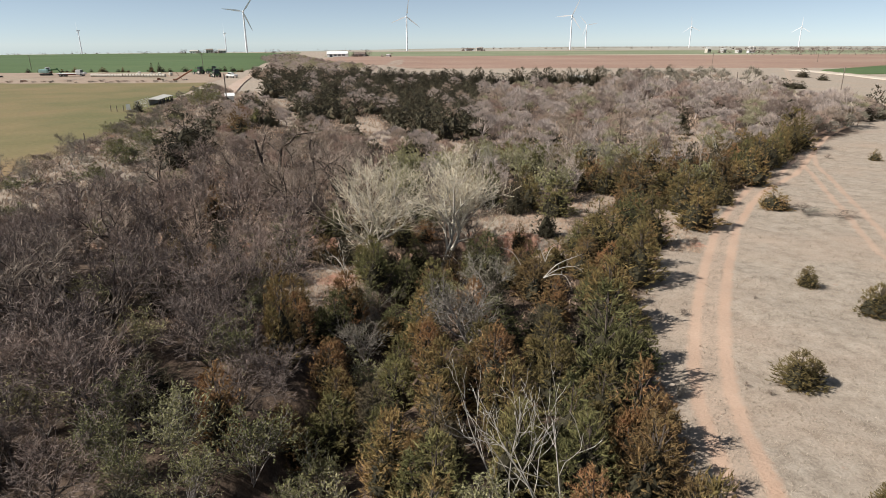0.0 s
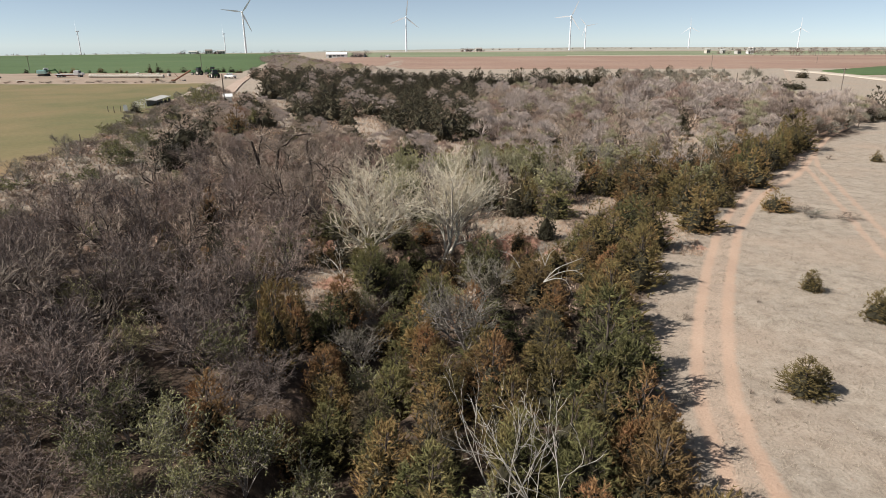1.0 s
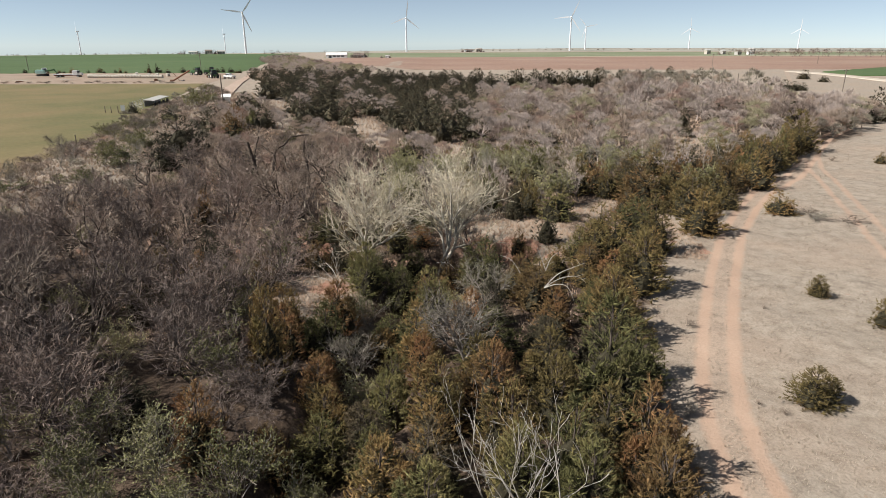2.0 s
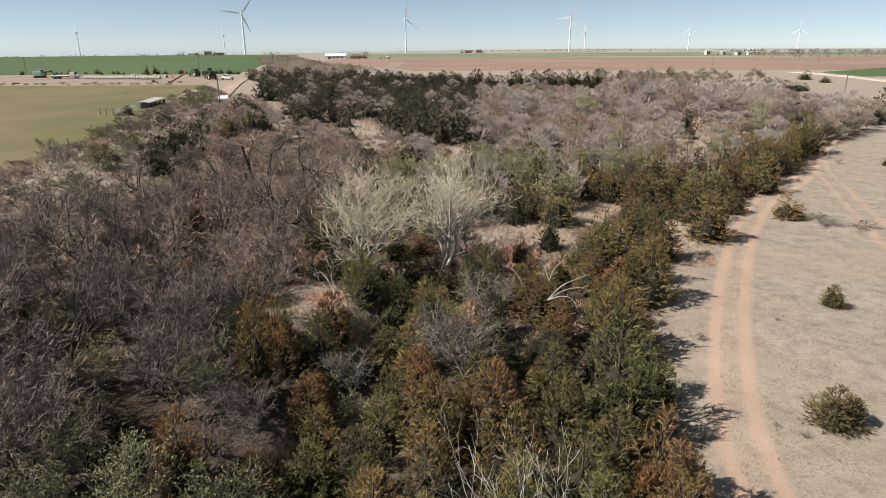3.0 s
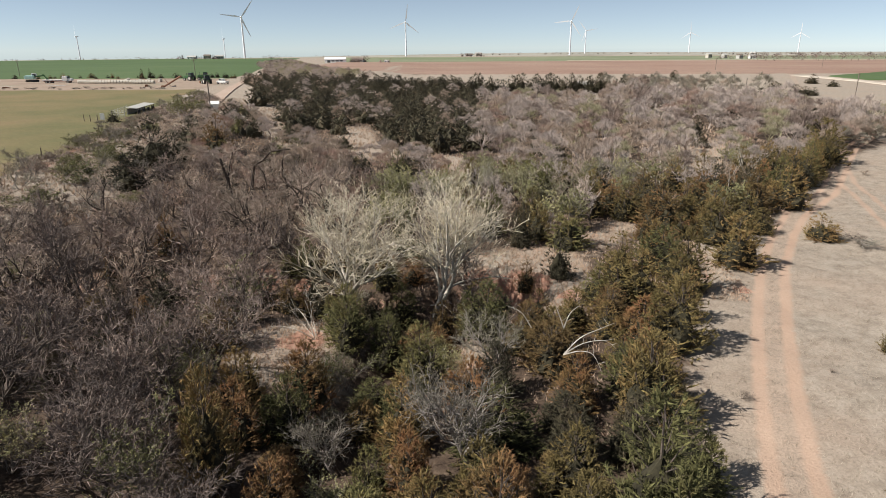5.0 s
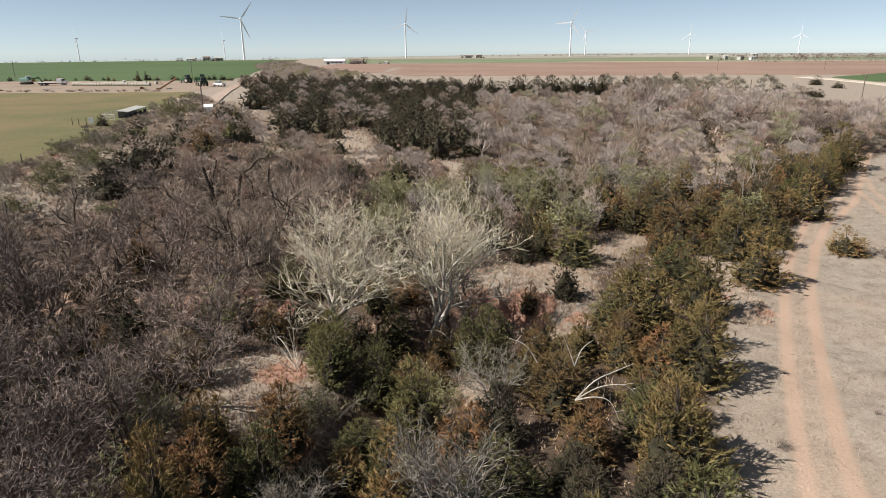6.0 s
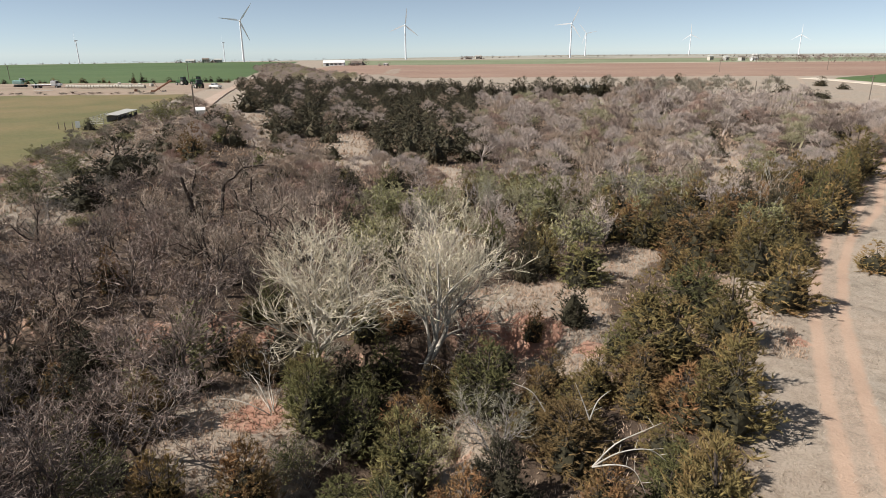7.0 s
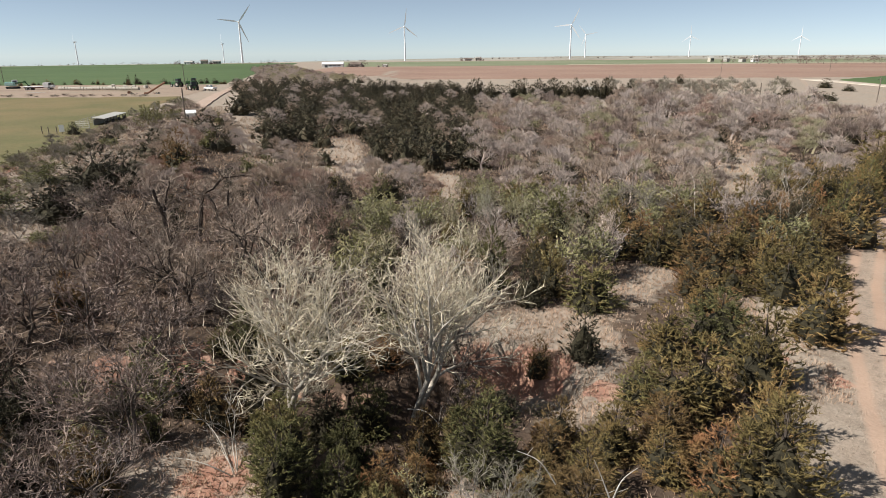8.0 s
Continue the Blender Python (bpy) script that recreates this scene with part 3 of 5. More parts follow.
    v, k_ = np.concatenate([core[0], leaf[0]]), len(core[0])
    return limbs, (v, np.concatenate([core[1], leaf[1] + k_])), joined(*hulls)


def cedar(seed, tone, lod):
    root = new("cedar_tree")
    limbs, foliage, old = cedar_mesh(seed, lod)
    part("trunk", mesh_of("trunk", *tubes(limbs, 5 if lod == 0 else 3), m_bark_dark), m_bark_dark, root)
    part("inner_growth", mesh_of("inner_growth", *old, m_inner), m_inner, root, "dark brown hull for dead inner twigs and the shade among them")
    part("crown", mesh_of("crown", *foliage, M_CEDAR[tone]), M_CEDAR[tone], root)
    return root


def bare_levels(seed, lod, kind):
    """Branch levels of a leafless tree about 5 m high and 5 m wide, of a shrub 2.4 m high, or of the larger trees."""
    rng = np.random.default_rng(seed)
    if kind == "white":
        return skeleton(rng, 10.2, 1.05, (9, 7, 6, 6), 0.22, 0.22, 0.24, 2, 0.42, twig=0.008, reach=0.63, fork=(0.58, 0.84))
    if kind == "gnarled":
        return skeleton(rng, 8.8, 1.3, (5, 5, 5, 5), 0.40, 0.46, 0.30, 2, 0.45, twig=0.012, reach=0.78, fork=(0.66, 0.9))
    if kind == "snag":
        return skeleton(rng, 6.4, 0.8, (4, 3, 2), 0.072, 0.22, 0.30, 3, 0.45, twig=0.009, reach=0.6)
    if kind == "shrub":
        return skeleton(rng, 2.6, 0.9, (5, 6, 3), 0.03, 0.22, 0.1, (7 if lod == 0 else 4), 0.5, twig=(0.006 if lod == 0 else 0.014), reach=0.6)
    if lod == 0:
        return skeleton(rng, 5.6, 1.1, (8, 6, 5, 6), 0.16, 0.31, 0.18, 2, 0.30, twig=0.0078, reach=0.66, fork=(0.58, 0.82))
    if lod == 1:
        return skeleton(rng, 5.2, 1.0, (7, 6, 10), 0.13, 0.32, 0.2, 2, 0.40, twig=0.014, reach=0.64, fork=(0.58, 0.82))
    return skeleton(rng, 5.2, 1.1, ((8, 6, 17) if lod == 2 else (7, 6, 8)), 0.09, 0.22, 0.15, 1, 0.65, twig=(0.016 if lod == 2 else 0.036), reach=0.68)


def bare(seed, tone, lod, kind="tree"):
    rng = np.random.default_rng(seed + 1)
    lv = bare_levels(seed, lod, kind)
    big = kind in ("white", "gnarled", "snag")
    root = new({"shrub": "bare_shrub", "snag": "dead_tree"}.get(kind, "bare_tree"))
    bark = {"white": m_bark_pale, "grey": m_bark_grey, "purple": m_bark_brown, "dead": m_bark_dead}.get(tone, m_bark_dark)
    if kind == "gnarled":
        bark = m_bark_old
    part("stem" if kind == "shrub" else "trunk", mesh_of("trunk", *joined(tubes(lv[0], 6 if lod == 0 else 4), tubes(lv[1] + (lv[2] if big or (lod == 0 and kind == "tree") else []), 4 if big else 3)), bark, True), bark, root)
    mid = [s_ for L_ in lv[(3 if big or (lod == 0 and kind == "tree") else 2):-1] for s_ in L_]
    twig_mat = bark if kind == "snag" else M_TWIG[tone]
    pairs = ([ribbons(mid, rng, False)] if mid and not big else [tubes(mid, 3)] if mid else []) + [ribbons(lv[-1], rng)]
    part("twig_crown", mesh_of("twig_crown", *joined(*pairs), twig_mat), twig_mat, root)
    return root


def dome_tree(seed, twigs, r_twig):
    """A leafless tree 5 m high and 5.2 m wide whose limbs end in rounded, uneven heads of fine upright twigs."""
    rng = np.random.default_rng(seed)
    segs, starts, ways = [], [], []
    n = int(rng.integers(9, 13))
    fork = np.array([rng.normal() * 0.15, rng.normal() * 0.15, rng.uniform(0.9, 1.5)])
    segs.append((0, 0, -0.2, *fork, 0.09, 0.06))
    for i in range(n):
        a = i * 2.4 + rng.normal() * 0.3
        q = 1.75 * math.sqrt((i + 0.4) / n)
        c = np.array([math.cos(a) * q, math.sin(a) * q, 4.05 - 0.62 * q * q + rng.normal() * 0.3])
        knee = fork + (c - fork) * 0.5 + rng.normal(size=3) * 0.28
        segs += [(*fork, *knee, 0.045, 0.03), (*knee, *c, 0.03, 0.014)]
        size = rng.uniform(0.6, 0.95)
        for j in range(3):
            e = c + rng.normal(size=3) * size * 0.5 + np.array([0, 0, 0.2])
            segs.append((*(knee + (c - knee) * rng.uniform(0.2, 1)), *e, 0.016, 0.008))
        m = twigs // n
        d = rng.normal(size=(m, 3))
        d /= np.linalg.norm(d, axis=1, keepdims=True)
        d[:, 2] = np.where(d[:, 2] < -0.3, -d[:, 2] * 0.5, d[:, 2])
        starts.append(c + d * (rng.uniform(0.25, 0.8, m) * size)[:, None] * (1, 1, 0.85))
        ways.append(d * 0.55 + np.array([math.cos(a) * 0.2, math.sin(a) * 0.2, 0.95]) + rng.normal(size=(m, 3)) * 0.3)
    p, w = np.concatenate(starts), np.concatenate(ways)
    w /= np.linalg.norm(w, axis=1, keepdims=True)
    q = p + w * rng.uniform(0.4, 0.85, (len(p), 1))
    fine = np.column_stack([p, q, np.full(len(p), r_twig), np.full(len(p), r_twig * 0.4)])
    return joined(ribbons(segs, rng, False), ribbons(fine, rng))


def leafy(seed, tone, lod):
    """A many-stemmed shrub, 3.2 m high, with small opening leaves."""
    rng = np.random.default_rng(seed)
    lv = skeleton(rng, 3.8, 0.9, ((6, 5, 4) if lod == 0 else (5, 4, 4)), 0.045, 0.24, 0.15, (6 if lod == 0 else 4), 0.45, twig=(0.007 if lod == 0 else 0.016), reach=0.60)
    root = new("leafing_shrub")
    part("stem", mesh_of("stem", *tubes(lv[0] + lv[1], 3), m_bark_grey, True), m_bark_grey, root)
    part("twig_crown", mesh_of("twig_crown", *joined(ribbons(lv[2], rng, False), ribbons(lv[3], rng)), M_TWIG["grey"]), M_TWIG["grey"], root)
    ends = np.array(lv[-1])
    n = 3
    k = rng.uniform(0.2, 1.0, (len(ends), n, 1))
    p = (ends[:, None, :3] + (ends[:, None, 3:6] - ends[:, None, :3]) * k).reshape(-1, 3)
    d = np.repeat(ends[:, 3:6] - ends[:, :3], n, 0)
    d = d / (np.linalg.norm(d, axis=1, keepdims=True) + 1e-9) + rng.normal(size=p.shape) * 0.6
    s = rng.uniform(0.6, 1.3, len(p)) * ((0.095, 0.17)[lod > 0])
    mat = m_leaf_yellow if tone == "yellow" else m_leaf_sage
    part("leaf_crown", mesh_of("leaf_crown", *blades(p, d, s, s * 0.62, rng, flat=True), mat), mat, root, "small yellow-green spring leaves")
    return root


CEDAR_WORDS = {"green": "dense dark green cedar with feathery upright sprays", "olive": "bushy olive-green cedar with bronze winter tips",
               "rust": "cedar with rusty brown winter foliage and olive patches", "dark": "dark green cedar in a distant clump"}
TREE_WORDS = {"purple": "leafless grey-brown tree with a fine purplish twig haze", "tan": "leafless tan tree with dense crooked branches",
              "mauve": "leafless mauve-grey tree with a soft rounded haze of twigs", "white": "leafless cottonwood with pale bleached twigs", "sage": "tree with greenish budding twigs", "grey": "leafless grey tree with tangled branches", "pink": "leafless tree with reddish tan twigs"}
SPOTS = collections.defaultdict(list)
spin = random.Random(11)
FAR = {}
FAR_SHAPES = {}


def claim(x, y, r):
    SPOTS[int(x // 5), int(y // 5)].append((x, y, r))


def is_free(x, y, gap):
    i, j = int(x // 5), int(y // 5)
    for a in range(i - 1, i + 2):
        for c in range(j - 1, j + 2):
            for px, py, r in SPOTS[a, c]:
                if (x - px) ** 2 + (y - py) ** 2 < (r + gap * 0.5) ** 2:
                    return False
    return True


def within(x, y, poly):
    r = False
    ax, ay = poly[-1]
    for bx, by in poly:
        if (ay > y) != (by > y) and x < (bx - ax) * (y - ay) / (by - ay) + ax:
            r = not r
        ax, ay = bx, by
    return r


def lod_of(y):
    return 0 if y < 47 else 1


def far_plant(kind, tone, x, y, h, r, thin=1):
    """One of the uncounted plants of the far woods, gathered for one joined mesh."""
    v = spin.randrange(4) + (4 if kind == "bare" and y > 150 else 0)
    if (kind, v) not in FAR_SHAPES:
        if kind == "cedar":
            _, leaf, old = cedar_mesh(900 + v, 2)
            # the light-blocking hull is joined in, here in foliage colour
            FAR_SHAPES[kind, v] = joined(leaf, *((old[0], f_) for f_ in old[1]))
        else:
            FAR_SHAPES[kind, v] = dome_tree(920 + v, 1500 if v < 4 else 720, 0.0105 if v < 4 else 0.018)
    verts, faces = FAR_SHAPES[kind, v]
    a, sr = spin.uniform(0, 6.28), r / (2.0 if kind == "cedar" else 2.6)
    out = np.empty_like(verts)
    out[:, 0] = (verts[:, 0] * np.cos(a) - verts[:, 1] * np.sin(a)) * sr + x
    out[:, 1] = (verts[:, 0] * np.sin(a) + verts[:, 1] * np.cos(a)) * sr + y
    out[:, 2] = verts[:, 2] * h / 5.0 + gz(x, y) - 0.05
    if thin > 1:
        faces = [f[::thin] for f in (faces if isinstance(faces, list) else [faces])]
    FAR.setdefault((kind, tone), []).append((out, faces))


def put_cedar(x, y, h, r, tone, far=None):
    if far or (far is None and y > 112):
        far_plant("cedar", tone, x, y, h, r)
    else:
        lod = lod_of(y)
        v = spin.randrange(4)
        plant_at(("cedar", tone, lod, v), lambda: cedar(100 + v * 7 + lod, tone, lod), x, y, r / 2.0, h / 5.0, spin.uniform(0, 6.28),
                 (spin.uniform(-.07, .07), spin.uniform(-.07, .07)), CEDAR_WORDS[tone], "cedar tree", "cedars of the creek woodland")
    claim(x, y, r * 0.75)


def put_bare(x, y, h, r, tone, far=None):
    if far or (far is None and y > 92):
        far_plant("bare", tone, x, y, h, r)
    else:
        lod = lod_of(y)
        v = spin.randrange(3)
        plant_at(("bare", tone, lod, v), lambda: bare(300 + v * 5 + lod, tone, lod), x, y, r / 2.6, h / 5.0, spin.uniform(0, 6.28),
                 (spin.uniform(-.08, .08), spin.uniform(-.08, .08)), TREE_WORDS[tone], "tree", "leafless trees of the creek woodland")
    claim(x, y, r * 0.6)


def put_shrub(x, y, h, r, tone):
    lod = lod_of(y)
    v = spin.randrange(2)
    plant_at(("shrub", tone, lod, v), lambda: bare(500 + v * 3 + lod, tone, lod, "shrub"), x, y, r / 1.4, h / 2.4, spin.uniform(0, 6.28), (0, 0),
             "low leafless thicket shrub with many thin stems", "shrub", "leafless shrubs")
    claim(x, y, r * 0.6)


def put_leafy(x, y, h, r, tone):
    lod = lod_of(y)
    v = spin.randrange(2)
    plant_at(("leafy", tone, lod, v), lambda: leafy(600 + v * 3 + lod, tone, lod), x, y, r / 1.8, h / 3.4, spin.uniform(0, 6.28), (0, 0),
             "shrub with sparse yellow-green opening leaves", "shrub", "leafing shrubs")
    claim(x, y, r * 0.6)


# ---- single trees whose place is plain ----
# cedars round the sandy clearing and along the trail
for x, y, h, r, tone in [(23.2, 57.6, 4.6, 2.8, "olive"), (24.3, 63.5, 4.7, 2.9, "olive"), (20.5, 68, 4.5, 3, "rust"), (8.4, 55.2, 3.3, 1.6, "dark"), (6.0, 55.4, 2.6, 1.0, "rust"), (5.3, 51.4, 1.3, 1.2, "dark"), (10.6, 62.9, 4, 2.6, "green"), (6.4, 62.9, 4.1, 1.6, "dark"), (13.4, 55.6, 3.6, 2.3, "olive"), (16.9, 56.8, 3.8, 2.7, "green"), (17.1, 51.9, 4.8, 2.5, "olive"), (13.3, 49.8, 4.1, 2.3, "olive")]:
    put_cedar(x, y, h, r, tone)
for x, y, h, r, tone in [(10.4, 50.4, 3, 1.5, "green"), (15, 47, 3.9, 1.7, "olive"), (10.6, 46.7, 2.8, 1.8, "rust"), (11.7, 44.1, 3, 1.7, "rust"), (7.9, 46.3, 2.8, 1.6, "olive"), (6.4, 43.6, 2.9, 1.6, "olive"), (2.3, 45.6, 3.9, 2.1, "green"), (4.3, 43.5, 2.4, 1.3, "olive"), (3.4, 49.9, 1.6, 1.2, "dark"), (-6.7, 46.7, 3.3, 1.8, "green"), (-3.9, 44.1, 3.7, 1.6, "green"), (-11.2, 49.8, 3.5, 1.8, "rust"), (-2.2, 44.4, 3.1, 1.2, "rust")]:
    put_cedar(x, y, h, r, tone)
# cedars about the creek and the near edge
for x, y, h, r, tone in [(-7.1, 61.7, 2.6, 1.5, "green"), (-4.8, 53.6, 2.7, 1.4, "green"), (-13.1, 56.2, 1.7, 1.1, "green"), (-13.1, 47.5, 2.2, 0.7, "green"), (-13.8, 44.1, 2.4, 0.6, "olive"), (-10.8, 37.4, 3.5, 1.5, "olive"), (-4.7, 37.8, 2.3, 1.4, "olive"), (-6.2, 36.9, 1.7, 1.1, "dark"), (9.9, 35.6, 4.9, 2.5, "olive"), (7.4, 27.6, 6.1, 2.6, "green"), (13.4, 43.1, 4.8, 2.5, "olive"), (8.8, 23.6, 2.5, 1.6, "rust")]:
    put_cedar(x, y, h, r, tone)
for x, y, h, r, tone in [(1.7, 26.8, 4.5, 2.1, "rust"), (2.1, 33.7, 3.1, 2.5, "green"), (5.9, 41.4, 3, 2.6, "rust"), (2, 49, 3.2, 2.3, "olive"), (11.6, 49.2, 3.4, 2.7, "olive"), (-10.1, 31.2, 5.7, 1.6, "olive"), (-7.6, 32, 2.4, 1.4, "rust"), (-15.7, 26.7, 2.9, 2.1, "dark"), (-3.3, 31.4, 3.5, 1.3, "green"), (-1.7, 30.9, 3.3, 1.2, "rust"), (-4.4, 40.5, 2, 1.7, "green"), (-8, 24.6, 3.2, 1.5, "rust"), (-3.6, 23.8, 2.9, 1.2, "green"), (-1, 24.3, 3.2, 1.3, "olive"), (5.5, 35.1, 2.1, 1.5, "dark")]:
    put_cedar(x, y, h, r, tone)
# dark cedars of the field edge and the far clump
for x, y, h, r, tone in [(-38.4, 81.6, 4.4, 3.4, "dark"), (-41.1, 94.3, 5.8, 4.4, "dark"), (-40.2, 98.9, 4.3, 2.9, "dark"), (-44.5, 116.7, 4.5, 3.2, "dark"), (-38.1, 110.1, 6.2, 3.4, "rust"), (-46.6, 143.3, 5.0, 3.3, "dark"), (-38.1, 128.1, 4.6, 3.2, "dark"), (-49.7, 139.2, 3.5, 2.3, "dark"), (-53.6, 166.9, 2.6, 2.8, "dark"), (-52.3, 180.9, 7.3, 4.5, "dark")]:
    put_cedar(x, y, h, r, tone)
for x, y, h, r, tone in [(-33.3, 140.4, 5.1, 3.3, "dark"), (-37.8, 143.6, 1.6, 0.7, "dark"), (-29, 112.5, 3.1, 2.2, "green"), (-23.8, 105.2, 4.1, 2.2, "green"), (-11, 122.8, 5.1, 2.8, "dark"), (-6.6, 119.6, 6.4, 3.2, "dark"), (-2, 115, 6.2, 3.4, "dark"), (-12.1, 92.2, 3.8, 1.8, "dark"), (-7.1, 90.8, 4.4, 1.9, "green"), (-4.5, 91.2, 3.1, 1.3, "dark")]:
    put_cedar(x, y, h, r, tone)
# far end of the trail
for x, y, h, r, tone in [(44.7, 120.5, 2.9, 2.3, "dark"), (56.7, 104.5, 6.9, 4.7, "olive"), (44.7, 87.2, 4.5, 2.7, "olive"), (32.5, 74.4, 4.9, 2.7, "rust"), (37.1, 76.4, 4.8, 3, "olive"), (92.4, 145.7, 5.3, 3.5, "dark"), (100.3, 151.9, 7.1, 3.3, "dark"), (102, 166.9, 4.2, 3.1, "dark"), (85.1, 146, 2.8, 3.8, "dark"), (70.4, 133.5, 5.7, 4.7, "dark"), (43.2, 92, 4.3, 2.7, "olive"), (27.3, 76.5, 4.4, 2.9, "rust"), (23.1, 78.3, 3.9, 3.2, "olive"), (17.5, 75.2, 3.8, 2.7, "rust")]:
    put_cedar(x, y, h, r, tone)
for x, y, h, r, tone in [(3.9, 66.5, 4.8, 1.7, "green"), (14.5, 73, 4.6, 2.2, "olive"), (7.9, 15.5, 4.2, 1.8, "rust"), (7.4, 19.6, 4.2, 2, "rust"), (51, 97, 4.8, 2.7, "olive"), (47.5, 91.5, 4.6, 2.6, "olive"), (41, 82.5, 4.6, 2.7, "dark"), (29.5, 70, 4.2, 2.2, "olive"), (-58, 129, 3, 2.4, "dark"), (-30.5, 126, 2.6, 2, "dark"), (-19, 120, 3.4, 2.2, "dark"), (-23.5, 140, 3.6, 2.6, "dark")]:
    put_cedar(x, y, h, r, tone)
put_leafy(-45.5, 81, 2.4, 2.6, "yellow")
put_leafy(-42.0, 71, 2.2, 2.6, "yellow")
put_leafy(-46.0, 90, 2.6, 3.0, "yellow")
put_leafy(-43.5, 83, 2.4, 2.8, "yellow")
put_leafy(-49.0, 98, 2.2, 2.6, "yellow")
put_leafy(-57.0, 143, 5.0, 3.8, "yellow")
put_leafy(-14.6, 50.5, 4.0, 2.8, "yellow")
put_leafy(-12.2, 30.5, 3.6, 2.2, "yellow")
put_leafy(-15.5, 46.5, 2.0, 1.6, "sage")
put_bare(-48.4, 77, 2.6, 1.8, "grey")
put_bare(-50.5, 82, 2.8, 1.8, "grey")
for x, y, h, r, tone in [(-17.5, 43, 3.6, 2.0, "dark"), (-14.2, 43.8, 3.2, 1.7, "rust"), (-19.5, 48, 3.6, 2.0, "dark"), (-21.5, 43.5, 3.4, 1.8, "olive"), (-15.2, 39.6, 3.4, 1.7, "green"), (-18.4, 38.6, 3.2, 1.6, "dark"), (-23.5, 50, 3.2, 1.8, "dark"), (-13.2, 51.8, 3.2, 1.7, "dark"), (-17, 51.5, 3.4, 1.8, "dark"), (-9.4, 51.2, 3.0, 1.5, "dark"), (-3.6, 51.0, 3.4, 1.7, "green"), (-0.6, 48.6, 3.2, 1.6, "rust"), (-5.8, 50.6, 3.0, 1.5, "dark")]:
    put_cedar(x, y, h, r, tone)
for k, (x, y) in enumerate([(-19.3, 23.7), (-15.1, 21.8), (-12.4, 22.2), (-11.1, 23.9), (-14.7, 23.8), (-9.0, 21.5)]):
    (put_leafy(x, y, 3.2, 1.9, "yellow" if k % 2 else "sage") if k != 3 else put_cedar(x, y, 3.8, 1.6, "rust"))
# single cedars on the pasture
for x, y, h, r, tone in [(34.3, 64.9, 2.6, 2.0, "olive"), (25.8, 42.2, 1.7, 0.95, "olive"), (17.9, 28.5, 2.1, 1.6, "olive"), (27.5, 37.0, 2.3, 1.6, "olive"), (62.9, 92.4, 1.8, 1.1, "olive"), (84, 135.5, 2.6, 1.9, "dark"), (16.6, 19.0, 1.6, 1.0, "olive")]:
    put_cedar(x, y, h, r, tone)
for x, y, h, r in [(57.6, 95.4, 0.8, 0.7), (11.4, 27.4, 0.9, 0.8), (14.9, 37.4, 0.6, 0.6), (15.1, 28.2, 0.35, 0.3), (16.0, 27.3, 0.35, 0.35), (20.9, 39.8, 0.3, 0.3), (36.6, 62.6, 0.9, 2.0), (39, 61.5, 0.8, 2.0), (37.6, 65, 0.8, 1.9)]:
    put_shrub(x, y, h, r, "tan" if h < 0.85 else "grey")

white = plant_at(("white", 0), lambda: bare(41, "white", 0, "white"), -1.3, 51.8, 1.16, 1.08, 0.6, (0, 0.02), "tall leafless cottonwood with bleached whitish twigs", "tree", z=-2.2)
white2 = plant_at(("white", 1), lambda: bare(45, "white", 0, "white"), -8.0, 52.2, 1.12, 1.0, 2.1, (0.0, -0.06), "leaning leafless cottonwood with bleached whitish twigs", "tree", z=-2.0)
claim(-2, 51.8, 1.6)
claim(-6, 51.6, 1.4)
for x, y, s, h, turn in [(-12.0, 63.5, 0.7, 0.8, 4.4), (-31, 62.5, 0.7, 0.75, 1.1), (-27, 44, 0.7, 0.75, 3.1), (-24, 31, 0.7, 0.75, 5.1), (-17.5, 59.5, 0.65, 0.75, 2.0), (-23, 52, 0.6, 0.7, 0.2)]:
    plant_at(("gnarled", int(x) % 2), lambda: bare(61 + int(x) % 2, "tan", 0, "gnarled"), x, y, s, h, turn, (0, 0), "gnarled leafless tree with thick dark crooked limbs", "tree", "gnarled trees")
    claim(x, y, 2.6)
for x, y, sx, sz, turn, tilt, words in [(1.7, 18.8, 0.75, 1.12, 0.7, (0, 0), "dead standing tree with bare bleached forking limbs"), (3.6, 16.9, 0.85, 1.05, 2.2, (0.1, 0.45), "leaning dead tree with bleached bare branches"),
                                       (25.2, 76.4, 0.7, 0.95, 1.0, (0, -0.95), "toppled bleached dead tree leaning on brush"),
                                       (-8.6, 45.4, 0.6, 0.75, 5.2, (0.2, -1.15), "fallen grey dead branch on the creek bank"), (31.5, 78.5, 0.7, 0.85, 0.3, (0.1, 0.4), "broken bleached dead tree"),
                                       (39.5, 92, 0.9, 0.9, 3.3, (0, 0.1), "dead bleached tree with spreading limbs"), (-13.4, 43.5, 0.6, 0.75, 2.5, (-0.2, -0.5), "leaning dead grey tree over the creek"), (-0.2, 49.2, 0.4, 0.6, 1.5, (0.6, 0.9), "fallen bleached branch under the cottonwood")]:
    plant_at(("snag", int(turn * 10) % 2), lambda: bare(71 + int(turn * 10) % 2, "dead", 0, "snag"), x, y, sx, sz, turn, tilt, words, "dead tree", "dead trees")


